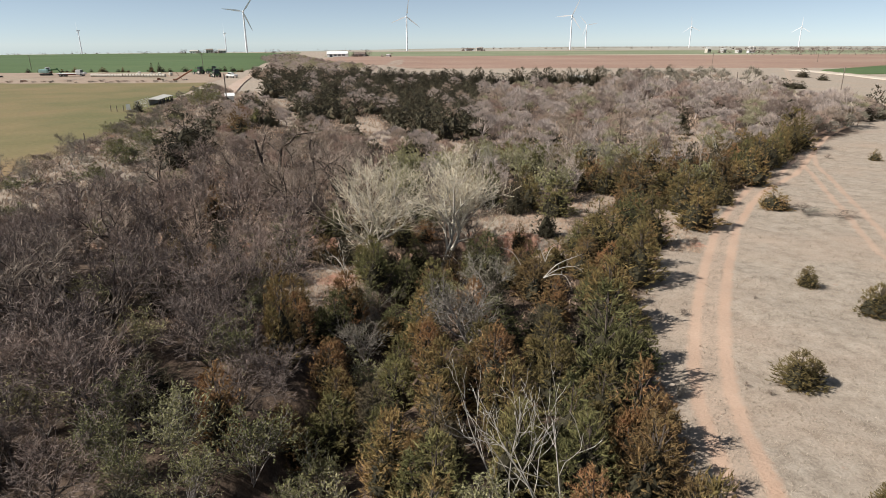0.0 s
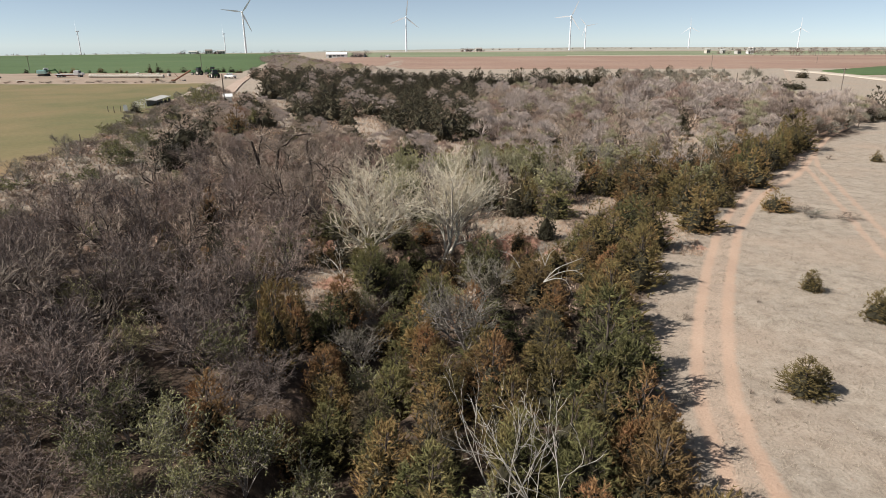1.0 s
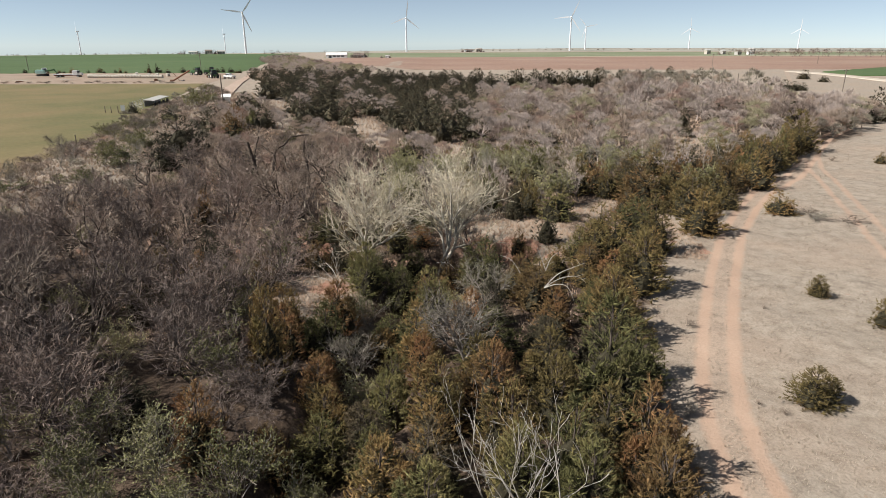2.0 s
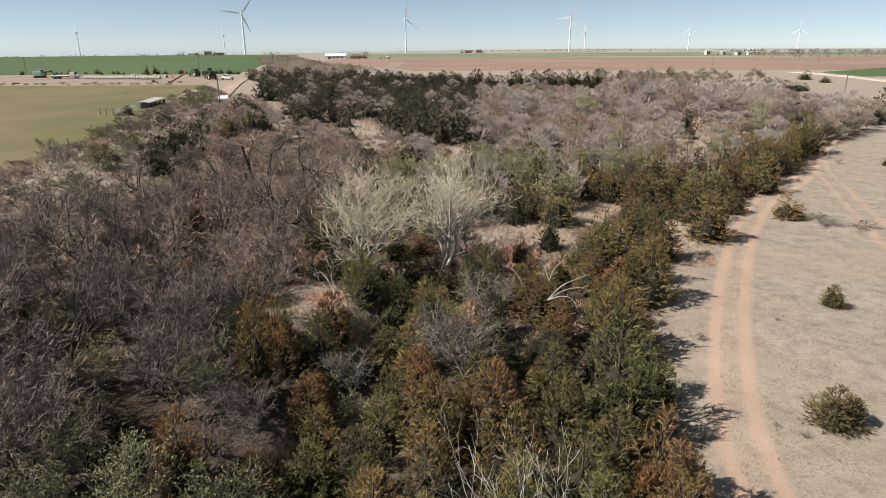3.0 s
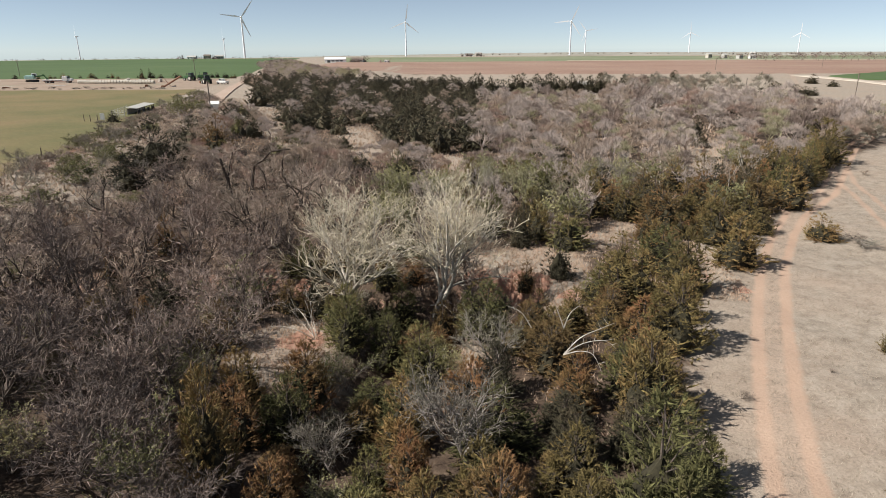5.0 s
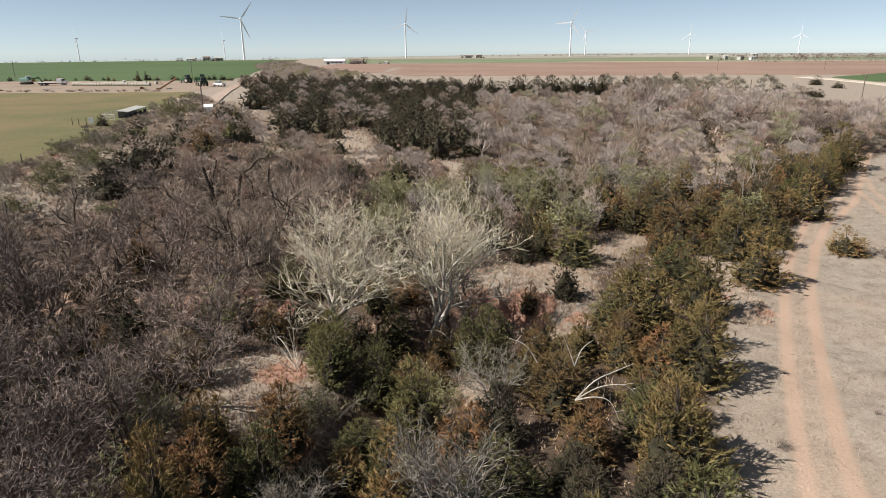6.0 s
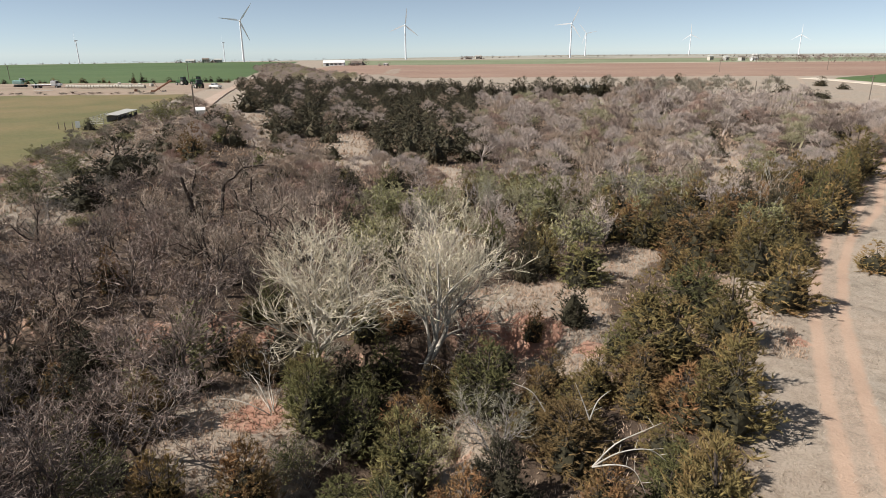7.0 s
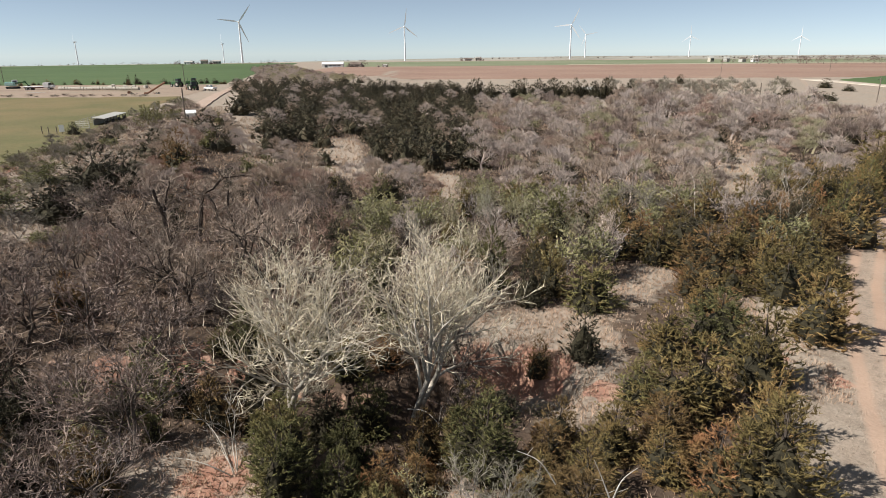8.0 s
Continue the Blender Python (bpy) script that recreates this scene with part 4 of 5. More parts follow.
def dead_limb(label, foot, *arms):
    """Bleached dead wood: curved tapering arms from a foot, each a list of way points."""
    root = new("dead_limb")
    root.location = foot
    f = Vector(foot)
    for way in arms:
        pts = [Vector((0, 0, 0))] + [Vector(p) - f for p in way]
        fine = []
        for i in range(len(pts) - 1):
            p0, p1, p2, p3 = pts[max(i - 1, 0)], pts[i], pts[i + 1], pts[min(i + 2, len(pts) - 1)]
            for t_ in (0, 0.25, 0.5, 0.75):
                fine.append(0.5 * (2 * p1 + (p2 - p0) * t_ + (2 * p0 - 5 * p1 + 4 * p2 - p3) * t_ ** 2 + (3 * p1 - p0 - 3 * p2 + p3) * t_ ** 3))
        fine.append(pts[-1])
        n = len(fine) - 1
        arm = part("branch", mesh_of("branch", *sweep(fine, [0.036 - 0.027 * i / n for i in range(n + 1)], 6), m_bark_dead, True), m_bark_dead, root)
        for i in range(2, n, 2):
            q = fine[i] + Vector((spin.uniform(-.4, .4), spin.uniform(-.3, .3), spin.uniform(0.0, .4)))
            part("twig", mesh_of("twig", *tubes([(*fine[i], *q, 0.012, 0.005)], 4), m_bark_dead), m_bark_dead, arm)
    return tagged(root, label, "dead branch", "dead wood")

def gnarled_tree(label, foot, *arms):
    """An old leafless tree: each arm is a root radius, a tip radius and its way points, and bears short twigs."""
    root = new("gnarled_tree")
    root.location = foot
    f, twigs = Vector(foot), []
    rng = np.random.default_rng(int(abs(foot[0]) * 10))
    for r0, r1, way in arms:
        pts = [Vector((0, 0, -0.3))] + [Vector(p) - f for p in way]
        fine = []
        for i in range(len(pts) - 1):
            p0, p1, p2, p3 = pts[max(i - 1, 0)], pts[i], pts[i + 1], pts[min(i + 2, len(pts) - 1)]
            for t_ in (0, 0.25, 0.5, 0.75):
                fine.append(0.5 * (2 * p1 + (p2 - p0) * t_ + (2 * p0 - 5 * p1 + 4 * p2 - p3) * t_ ** 2 + (3 * p1 - p0 - 3 * p2 + p3) * t_ ** 3) + Vector(rng.normal(size=3) * 0.035))
        fine.append(pts[-1])
        n = len(fine) - 1
        rad = [r0 + (r1 - r0) * (i / n) ** 0.8 for i in range(n + 1)]
        part("limb", mesh_of("limb", *sweep(fine, rad, 8), m_bark_old, True), m_bark_old, root)
        for i in range(5, n + 1):
            for _ in range(3):
                d = unit3(rng.normal(size=3) * (1, 1, 0.6) + (0, 0, 0.55))
                q, size = np.array(fine[i]), rng.uniform(0.7, 1.6)
                e = q + d * size
                twigs.append((*q, *e, 0.035, 0.012))
                for _ in range(9):
                    k = rng.uniform(0.25, 1.0)
                    s_ = q + (e - q) * k
                    g = s_ + unit3(d + rng.normal(size=3) * 0.7 + (0, 0, 0.4)) * rng.uniform(0.3, 0.8)
                    twigs.append((*s_, *g, 0.013, 0.005))
    part("twig_crown", mesh_of("twig_crown", *ribbons(twigs, rng), M_TWIG["tan"]), M_TWIG["tan"], root)
    claim(foot[0], foot[1], 1.6)
    return tagged(root, label, "tree", "gnarled trees")


gnarled_tree("old gnarled tree with a thick dark forking trunk", (-22.4, 71.5, -0.1), (0.27, 0.13, [(-22.3, 71.5, 1.6), (-22.7, 71.8, 2.9), (-22.9, 72.0, 4.1), (-23.1, 71.7, 5.4), (-23.3, 71.5, 6.5)]), (0.15, 0.07, [(-22.3, 71.5, 1.6), (-22.9, 72.0, 4.1), (-22.7, 72.5, 5.7), (-22.4, 72.7, 7.0)]), (0.23, 0.08, [(-22.3, 71.5, 1.6), (-23.5, 70.9, 1.7), (-24.3, 70.7, 2.3), (-24.9, 70.5, 3.2), (-26.1, 70.1, 3.9), (-26.7, 70.1, 5.3)]), (0.12, 0.05, [(-22.3, 71.5, 1.6), (-23.5, 70.9, 1.7), (-24.4, 70.5, 1.5), (-25.0, 70.1, 1.0)]))
gnarled_tree("old gnarled tree with an arching dark limb", (-23.1, 78.5, -0.1), (0.2, 0.08, [(-22.4, 78.5, 3.5), (-22.0, 78.5, 4.6), (-20.8, 78.2, 5.4), (-19.9, 78.0, 6.2), (-17.8, 77.7, 6.5)]), (0.13, 0.05, [(-22.4, 78.5, 3.5), (-23.6, 79.1, 4.6), (-24.8, 79.5, 5.2)]), (0.12, 0.06, [(-22.4, 78.5, 3.5), (-21.9, 78.7, 4.5), (-20.9, 78.0, 3.5), (-20.7, 77.6, 2.2)]))
gnarled_tree("gnarled tree with a tall bare trunk", (-15.9, 68.5, -0.1), (0.2, 0.07, [(-15.9, 68.5, 0.1), (-16.0, 68.5, 2.0), (-16.0, 68.7, 4.2), (-16.4, 68.9, 5.6), (-16.2, 69.0, 7.0)]), (0.14, 0.1, [(-15.9, 68.5, 0.1), (-15.5, 68.2, 1.4), (-14.8, 68.1, 2.7), (-14.5, 68.1, 3.2)]), (0.1, 0.04, [(-15.9, 68.5, 0.1), (-16.2, 69.0, 2.3), (-15.1, 69.4, 4.1), (-15.2, 69.5, 5.3)]))
gnarled_tree("gnarled tree with crooked twisted limbs", (-16.0, 74.0, -0.1), (0.18, 0.08, [(-15.5, 74.0, 1.5), (-15.0, 74.0, 2.7), (-15.4, 74.2, 3.6), (-16.0, 74.4, 5.1)]), (0.12, 0.05, [(-15.5, 74.0, 1.5), (-15.0, 73.9, 2.7), (-14.2, 73.6, 2.5), (-13.3, 73.4, 3.0)]), (0.1, 0.04, [(-15.5, 74.0, 1.5), (-15.4, 74.3, 3.2), (-16.7, 74.6, 3.2), (-17.3, 74.9, 3.7)]))
dead_limb("arching bleached dead branches among cedars", (5.5, 36.4, 2.9), [(6.3, 36.6, 3.7), (7.3, 36.8, 4.1), (8.0, 37.0, 4.3)], [(6.4, 36.4, 3.5), (7.4, 36.3, 3.7), (8.0, 36.2, 3.3)], [(6.2, 36.0, 3.3), (6.8, 35.8, 3.2), (7.2, 35.6, 2.4)])
dead_limb("forked bleached dead branch among cedars", (6.0, 39.2, 3.0), [(5.7, 39.3, 3.8), (5.4, 39.4, 4.5)], [(6.3, 39.3, 3.8), (6.8, 39.4, 4.2)])
dead_limb("thin bleached dead branch over a cedar", (4.6, 41.4, 2.0), [(4.0, 41.5, 2.9), (3.2, 41.7, 3.2)])
dead_limb("long bleached dead trunk fallen over brush", (24.8, 82.0, 1.0), [(23.8, 83.6, 2.6), (22.8, 86.0, 3.4), (21.6, 88.5, 4.2)], [(25.2, 83.5, 3.0), (25.4, 85.0, 4.6), (24.9, 86.0, 5.4)])
dead_limb("fallen grey branch on the creek bank", (-8.6, 45.2, -0.7), [(-9.6, 45.0, 0.1), (-10.8, 45.2, 0.3), (-12.0, 45.6, 0.0)], [(-9.2, 45.8, 0.4), (-10.0, 46.6, 0.9), (-10.2, 46.9, 0.2)])
dead_limb("broken bleached branch under the cottonwood", (-1.4, 50.2, -0.4), [(-0.4, 49.6, -0.2), (0.4, 49.2, -0.9), (0.9, 49.0, -1.3)])
EDGE = [(7.0, 8), (7.7, 20), (9.3, 33), (12.1, 43), (15.6, 50), (18.5, 57), (23.2, 64), (28.8, 70), (39, 81), (51, 96), (60.5, 107)]
for k in range(len(EDGE) - 1):
    (ax, ay), (bx, by) = EDGE[k], EDGE[k + 1]
    n = max(1, int(math.hypot(bx - ax, by - ay) / 1.9))
    for i in range(n):
        x, y = ax + (bx - ax) * i / n + spin.uniform(-0.7, 0.2), ay + (by - ay) * i / n + spin.uniform(-0.4, 0.4)
        if is_free(x, y, 0.3) and (y < 24 or 78 < y):
            put_cedar(x, y, spin.uniform(4.6, 5.9), spin.uniform(1.6, 2.1), spin.choice(["olive", "olive", "green", "rust"]))
put_bare(1.0, 32.4, 5.2, 2.6, "grey")
put_bare(-5.5, 34.5, 3.6, 2.0, "grey")

# ---- the rest of the woodland, zone by zone ----
ZONES = [
    # outline, wanted spacing, mixture of (weight, maker, tone, height range, width range)
    ([(-48, 30), (-41, 53), (-27, 64), (-14.5, 55), (-12, 40), (-11, 31), (-14, 24), (-24, 20), (-40, 12)], 1.75,
     [(8, put_bare, "purple", (4.0, 6.6), (2.3, 3.3)), (1.5, put_shrub, "purple", (1.6, 2.6), (1.3, 1.9)), (1.2, put_leafy, "sage", (2.0, 3.0), (1.3, 1.9)), (0.9, put_cedar, "rust", (2.4, 3.8), (1.1, 1.5)), (0.8, put_cedar, "dark", (2.2, 3.6), (1.1, 1.5))]),
    ([(-26, 21), (-14, 24), (-10.5, 31), (-4, 21), (-3, 2), (-22, 2)], 2.1,
     [(3, put_leafy, "yellow", (2.0, 3.2), (1.2, 1.7)), (3.2, put_bare, "purple", (2.6, 3.8), (1.6, 2.2)), (2.4, put_cedar, "dark", (2.0, 3.4), (1.2, 1.7)), (2, put_leafy, "sage", (2.0, 3.0), (1.2, 1.7)), (1.6, put_cedar, "rust", (2.0, 3.2), (1.1, 1.5))]),
    ([(-11, 31), (-11.5, 37), (-5, 40), (4, 40), (11, 38), (9.6, 30), (8.2, 20), (7.6, 2), (-3, 2), (-4, 21)], 1.75,
     [(4, put_cedar, "olive", (3.0, 4.6), (1.5, 2.1)), (2.4, put_cedar, "rust", (2.8, 4.2), (1.4, 1.9)), (3, put_cedar, "green", (3.0, 4.6), (1.5, 2.1)), (0.8, put_cedar, "dark", (2.6, 4.0), (1.4, 1.9)), (0.5, put_leafy, "sage", (2.0, 2.8), (1.3, 1.7))]),
    ([(-11.5, 37), (-12, 40), (-5, 41), (3, 48), (13, 50), (16, 49), (12.2, 43), (11, 38), (4, 40), (-5, 40)], 1.8,
     [(3, put_cedar, "olive", (1.8, 3.2), (1.2, 1.7)), (2.4, put_cedar, "rust", (1.8, 3.0), (1.1, 1.6)), (2, put_cedar, "green", (1.8, 3.2), (1.2, 1.6)), (1.6, put_bare, "grey", (2.6, 3.8), (1.5, 2.0)), (1.2, put_leafy, "sage", (2.0, 2.8), (1.3, 1.7))]),
    ([(13, 50), (12, 46), (17, 50), (21.5, 57), (27, 63), (30, 67), (20, 68), (14, 58)], 2.0,
     [(4, put_cedar, "olive", (2.0, 3.2), (1.3, 1.8)), (3, put_cedar, "rust", (1.8, 3.0), (1.2, 1.7)), (2, put_leafy, "sage", (2.0, 2.8), (1.4, 1.8))]),
    ([(-12, 40), (-5, 41), (0, 46), (3.5, 48), (2, 54), (1, 60), (-8, 62), (-14.5, 55.5)], 1.6,
     [(1.5, put_leafy, "yellow", (1.6, 2.6), (1.2, 1.8)), (1, put_bare, "grey", (2.4, 3.6), (1.4, 2.0)), (3, put_cedar, "green", (2.2, 3.8), (1.4, 2.0)), (2, put_cedar, "rust", (2.0, 3.2), (1.3, 1.7)), (2, put_cedar, "dark", (1.8, 3.2), (1.3, 1.8)), (1.6, put_bare, "purple", (3.0, 4.4), (1.6, 2.4))]),
    ([(-38, 90), (-18, 108), (-8, 70), (-9, 60), (-14, 54), (-27, 63)], 2.5,
     [(4, put_bare, "tan", (3.0, 5.0), (2.0, 3.0)), (2, put_bare, "pink", (3.0, 4.6), (2.0, 2.8)), (3, put_bare, "purple", (3.0, 4.6), (2.0, 2.8)), (1, put_cedar, "dark", (2.8, 4.2), (1.4, 2.0)), (1, put_shrub, "tan", (1.4, 2.2), (1.2, 2.0))]),
    ([(-98, 318), (4, 300), (8, 200), (6, 114), (-4, 113), (-8, 124), (-14, 138), (-16, 153), (-26, 156), (-30, 141), (-38, 152), (-44, 172), (-58, 205), (-98, 312)], 4.9,
     [(7, put_cedar, "dark", (3.8, 5.8), (2.8, 4.2)), (0.8, put_bare, "mauve", (3.6, 5.4), (2.8, 4.0)), (0.8, put_bare, "tan", (3.4, 5.0), (2.2, 3.2))]),
    ([(-46, 150), (-31, 141), (-27, 128), (-20, 106), (-8, 84), (3, 92), (-2, 97), (-5, 110), (-8, 109), (-18, 104), (-27, 117), (-36, 128), (-44, 149), (-50, 166), (-54, 150), (-44, 118), (-36, 96), (-30, 92), (-36, 110)], 2.9,
     [(3, put_bare, "mauve", (2.6, 4.2), (1.8, 2.8)), (2, put_bare, "pink", (2.4, 3.8), (1.6, 2.4)), (1.4, put_bare, "tan", (2.4, 4.0), (1.8, 2.6)), (1.6, put_cedar, "dark", (2.0, 3.4), (1.5, 2.2)), (1, put_cedar, "green", (2.0, 3.2), (1.4, 2.0)), (1, put_shrub, "tan", (1.0, 1.8), (1.2, 2.0))]),
    ([(-95, 325), (-40, 345), (-90, 440), (-150, 640), (-205, 840), (-225, 850), (-165, 560), (-122, 440)], 6.5,
     [(5, put_bare, "mauve", (3.6, 6.4), (3.0, 4.6)), (3, put_bare, "sage", (3.6, 6.4), (3.0, 4.6)), (2, put_bare, "purple", (3.6, 6.0), (2.6, 4.2)), (1, put_cedar, "dark", (3.6, 5.4), (2.4, 3.4))]),
    ([(16, 72.5), (20, 69), (30, 70.5), (46, 91), (58, 106), (50, 105), (38, 93), (26, 85), (15, 81)], 2.5,
     [(4, put_cedar, "olive", (3.4, 5.0), (1.8, 2.5)), (3, put_cedar, "rust", (3.2, 4.6), (1.7, 2.3)), (2, put_cedar, "dark", (3.2, 4.8), (1.8, 2.4)), (1.5, put_bare, "mauve", (3.4, 4.6), (2.0, 2.8))]),
    ([(52, 222), (84, 208), (92, 190), (100, 150), (72, 120), (58, 126), (50, 170)], 4.6,
     [(5, put_bare, "mauve", (3.4, 9.0), (2.8, 4.8)), (2, put_bare, "sage", (3.2, 7.6), (2.6, 4.4)), (2, put_bare, "pink", (3.0, 7.4), (2.6, 4.4)), (2, put_bare, "purple", (3.2, 8.4), (2.6, 4.4)), (1.4, put_bare, "tan", (3.2, 8.0), (2.4, 4.0)), (0.6, put_cedar, "dark", (3.0, 4.6), (1.8, 2.6))]),
    ([(8, 200), (6, 232), (40, 222), (84, 208), (92, 190), (100, 150), (62, 110), (45, 92), (32, 88), (3, 94)], 4.3,
     [(5, put_bare, "mauve", (2.6, 7.4), (2.2, 4.4)), (2.5, put_bare, "purple", (2.4, 6.6), (2.0, 3.8)), (1.6, put_bare, "sage", (2.4, 5.6), (2.0, 3.4)), (2, put_bare, "tan", (2.4, 6.8), (1.8, 3.6)), (1.4, put_bare, "pink", (2.4, 5.8), (2.0, 3.4)), (0.6, put_cedar, "dark", (3.0, 4.6), (1.6, 2.4)), (0.9, put_leafy, "sage", (2.6, 3.6), (2.0, 2.6))]),
    ([(3, 94), (34, 89), (47, 92), (30, 70), (20, 69), (9, 63), (2, 60.5), (-8, 61), (-8, 84)], 2.2,
     [(6, put_leafy, "sage", (2.8, 4.0), (1.8, 2.5)), (2, put_bare, "sage", (3.4, 5.0), (2.0, 2.8)), (1.5, put_bare, "grey", (3.4, 5.0), (2.0, 2.8)), (3, put_bare, "mauve", (3.4, 5.0), (2.0, 2.8)), (1.5, put_cedar, "olive", (3.0, 4.6), (1.5, 2.2)), (1.5, put_cedar, "green", (3.2, 4.8), (1.5, 2.2)), (1, put_bare, "tan", (3.4, 4.8), (2.0, 2.6))]),
    ([(-52, 60), (-60, 104), (-70, 150), (-88, 235), (-72, 205), (-56, 160), (-40, 105), (-38, 92), (-28, 66), (-40, 54)], 2.3,
     [(5, put_shrub, "tan", (0.7, 1.6), (1.2, 2.2)), (1.2, put_bare, "grey", (2.4, 3.6), (1.4, 2.2)), (0.7, put_leafy, "yellow", (1.4, 2.2), (1.6, 2.4)), (4, put_shrub, "purple", (0.7, 1.6), (1.4, 2.6))]),
]
for outline, gap, mixture in ZONES:
    xs_, ys_ = [p[0] for p in outline], [p[1] for p in outline]
    area = (max(xs_) - min(xs_)) * (max(ys_) - min(ys_))
    weights = np.cumsum([m_[0] for m_ in mixture])
    for _ in range(int(area / gap ** 2 * 5)):
        x, y = spin.uniform(min(xs_), max(xs_)), spin.uniform(min(ys_), max(ys_))
        if not within(x, y, outline) or not is_free(x, y, gap) or any(within(x, y, s_) for s_ in OPEN_SPOTS):
            continue
        # stands of one kind and one height, some metres across
        stand_kind = 0.5 + 0.5 * math.sin(x * 0.33 + 2.1 * math.sin(y * 0.19 + 0.6)) * math.cos(y * 0.27 - x * 0.11)
        stand_height = 0.5 + 0.5 * math.sin(x * 0.24 - 1.4 * math.sin(y * 0.16)) * math.cos(y * 0.21 + x * 0.07 + 1.0)
        pick = (stand_kind + 0.75 * spin.random()) % 1.0
        _, maker, tone, hs, rs = mixture[int(np.searchsorted(weights, pick * weights[-1]))]
        size = 0.65 * stand_height + 0.35 * spin.random()
        maker(x, y, hs[0] + (hs[1] - hs[0]) * size, rs[0] + (rs[1] - rs[0]) * (0.6 * size + 0.4 * spin.random()), tone)
# row of cedars at the far edge of the woods, and scattered ones on the pasture beyond
for k in range(46):
    x = -30 + k * 2.3 + spin.uniform(-1, 1)
    put_cedar(x, float(np.interp(x, [-30, 5, 26, 59, 75], [272, 258, 256, 262, 258])) + spin.uniform(-4, 4), spin.uniform(5.4, 8), spin.uniform(3.0, 4.4), "dark", False)
for x, y, h, r in [(172, 317, 4.5, 4), (168, 293, 3, 3.2), (121, 235, 4.5, 3.6), (127, 240, 3.6, 3.4), (131, 242, 3.0, 3), (122, 362, 5, 4), (84, 288, 5.5, 5), (132, 272, 3.5, 4), (103, 223, 4, 3.4), (99, 146, 4.0, 2.6), (104, 150, 4.2, 2.8), (93, 142, 3, 2)]:
    put_cedar(x, y, h, r, "dark", False)
for k in range(26):
    put_bare(62 + k * 1.7 + spin.uniform(-2, 2), 112 + k * 1.55 + spin.uniform(-1, 5), spin.uniform(2.6, 4.4), spin.uniform(2.0, 3.0), spin.choice(["purple", "grey", "tan"]))
for k in range(30):
    put_bare(spin.uniform(62, 112), spin.uniform(225, 275), spin.uniform(6, 9), spin.uniform(3.5, 5), spin.choice(["grey", "grey", "tan", "purple"]))

far_words = {"cedar": ("far_cedar_wood", "distant clump of dark cedars", "cedar wood"), "bare": ("far_bare_wood", "distant leafless woodland, a purplish grey haze of twigs", "woodland")}
for kind in ("cedar", "bare"):
    tones = [t_ for k_, t_ in FAR if k_ == kind]
    vs, fs, ms, k = [], {3: [], 4: []}, {3: [], 4: []}, 0
    for i, tone in enumerate(tones):
        for verts, faces in FAR[kind, tone]:
            for f in faces if isinstance(faces, list) else [faces]:
                fs[f.shape[1]].append(f + k)
                ms[f.shape[1]].append(np.full(len(f), i, np.int32))
            vs.append(verts)
            k += len(verts)
    order = [n_ for n_ in (3, 4) if fs[n_]]
    mats = [(M_CEDAR if kind == "cedar" else M_TWIG)[t_] for t_ in tones]
    me = mesh_of(far_words[kind][0], np.concatenate(vs), [np.concatenate(fs[n_]) for n_ in order], mats[0])
    for m_ in mats[1:]:
        me.materials.append(m_)
    me.polygons.foreach_set("material_index", np.concatenate([np.concatenate(ms[n_]) for n_ in order]))
    tagged(new(far_words[kind][0], me), far_words[kind][1], far_words[kind][2], kind="stuff")

# ---- wind turbines ----
m_white, nt, b = material("turbine_paint", 0.4)
nt.links.new(ramp(nt, noise_fac(nt, 0.2, 3), [(0.3, (0.74, 0.75, 0.76)), (0.7, (0.82, 0.83, 0.84))]), b.inputs["Base Color"])
TOWER = {}


def turbine(x, y, z, s, yaw, first_blade):
    """A three-bladed turbine, hub 80 m up; s scales it."""
    root = new("wind_turbine")
    tower = part("tower", mesh_of("tower", *tubes([(0, 0, 0, 0, 0, 40, 2.2, 1.85), (0, 0, 40, 0, 0, 78.5, 1.85, 1.45)], 16), m_white, True), m_white, root) if "t" not in TOWER else part("tower", TOWER["t"], m_white, root)
    TOWER["t"] = tower.data
    if "n" not in TOWER:
        bm = bmesh.new()
        bmesh.ops.create_cube(bm, size=1, matrix=Matrix.Translation((0, 2.0, 80)) @ Matrix.Diagonal((3.6, 9.0, 3.8, 1)))
        bmesh.ops.bevel(bm, geom=bm.edges[:], offset=0.6, segments=2, affect="EDGES")
        TOWER["n"] = part("nacelle", bm, m_white, root).data
        bm = bmesh.new()
        bmesh.ops.create_uvsphere(bm, u_segments=12, v_segments=8, radius=1.7, matrix=Matrix.Translation((0, -3.6, 80)) @ Matrix.Diagonal((1, 1.3, 1, 1)))
        TOWER["h"] = part("hub", bm, m_white, root).data
        rows, v, f = [(0, 1.1, 0.9), (5, 2.0, 0.8), (10, 3.4, 0.6), (22, 2.5, 0.4), (34, 1.6, 0.25), (41, 0.7, 0.12)], [], []
        for i, (d, c, th) in enumerate(rows):
            v += [(-c * 0.35, -th / 2, d), (c * 0.65, -th * 0.1, d), (c * 0.1, th / 2, d)]
        for i in range(len(rows) - 1):
            for j in range(3):
                f.append((i * 3 + j, i * 3 + (j + 1) % 3, i * 3 + 3 + (j + 1) % 3, i * 3 + 3 + j))
        TOWER["b"] = mesh_of("blade", v, np.array(f), m_white)
    else:
        part("nacelle", TOWER["n"], m_white, root)
        part("hub", TOWER["h"], m_white, root)
    for k in range(3):
        bl = part("blade", TOWER["b"], m_white, root)
        bl.matrix_basis = Matrix.Translation((0, -3.6, 80)) @ Matrix.Rotation(radians(first_blade + 120 * k), 4, "Y")
    root.matrix_basis = pose(x, y, z, 0, 0, yaw) @ Matrix.Scale(s, 4)
    return tagged(root, "tall white three-bladed wind turbine on flat farmland", "wind turbine", "wind turbines on the horizon")


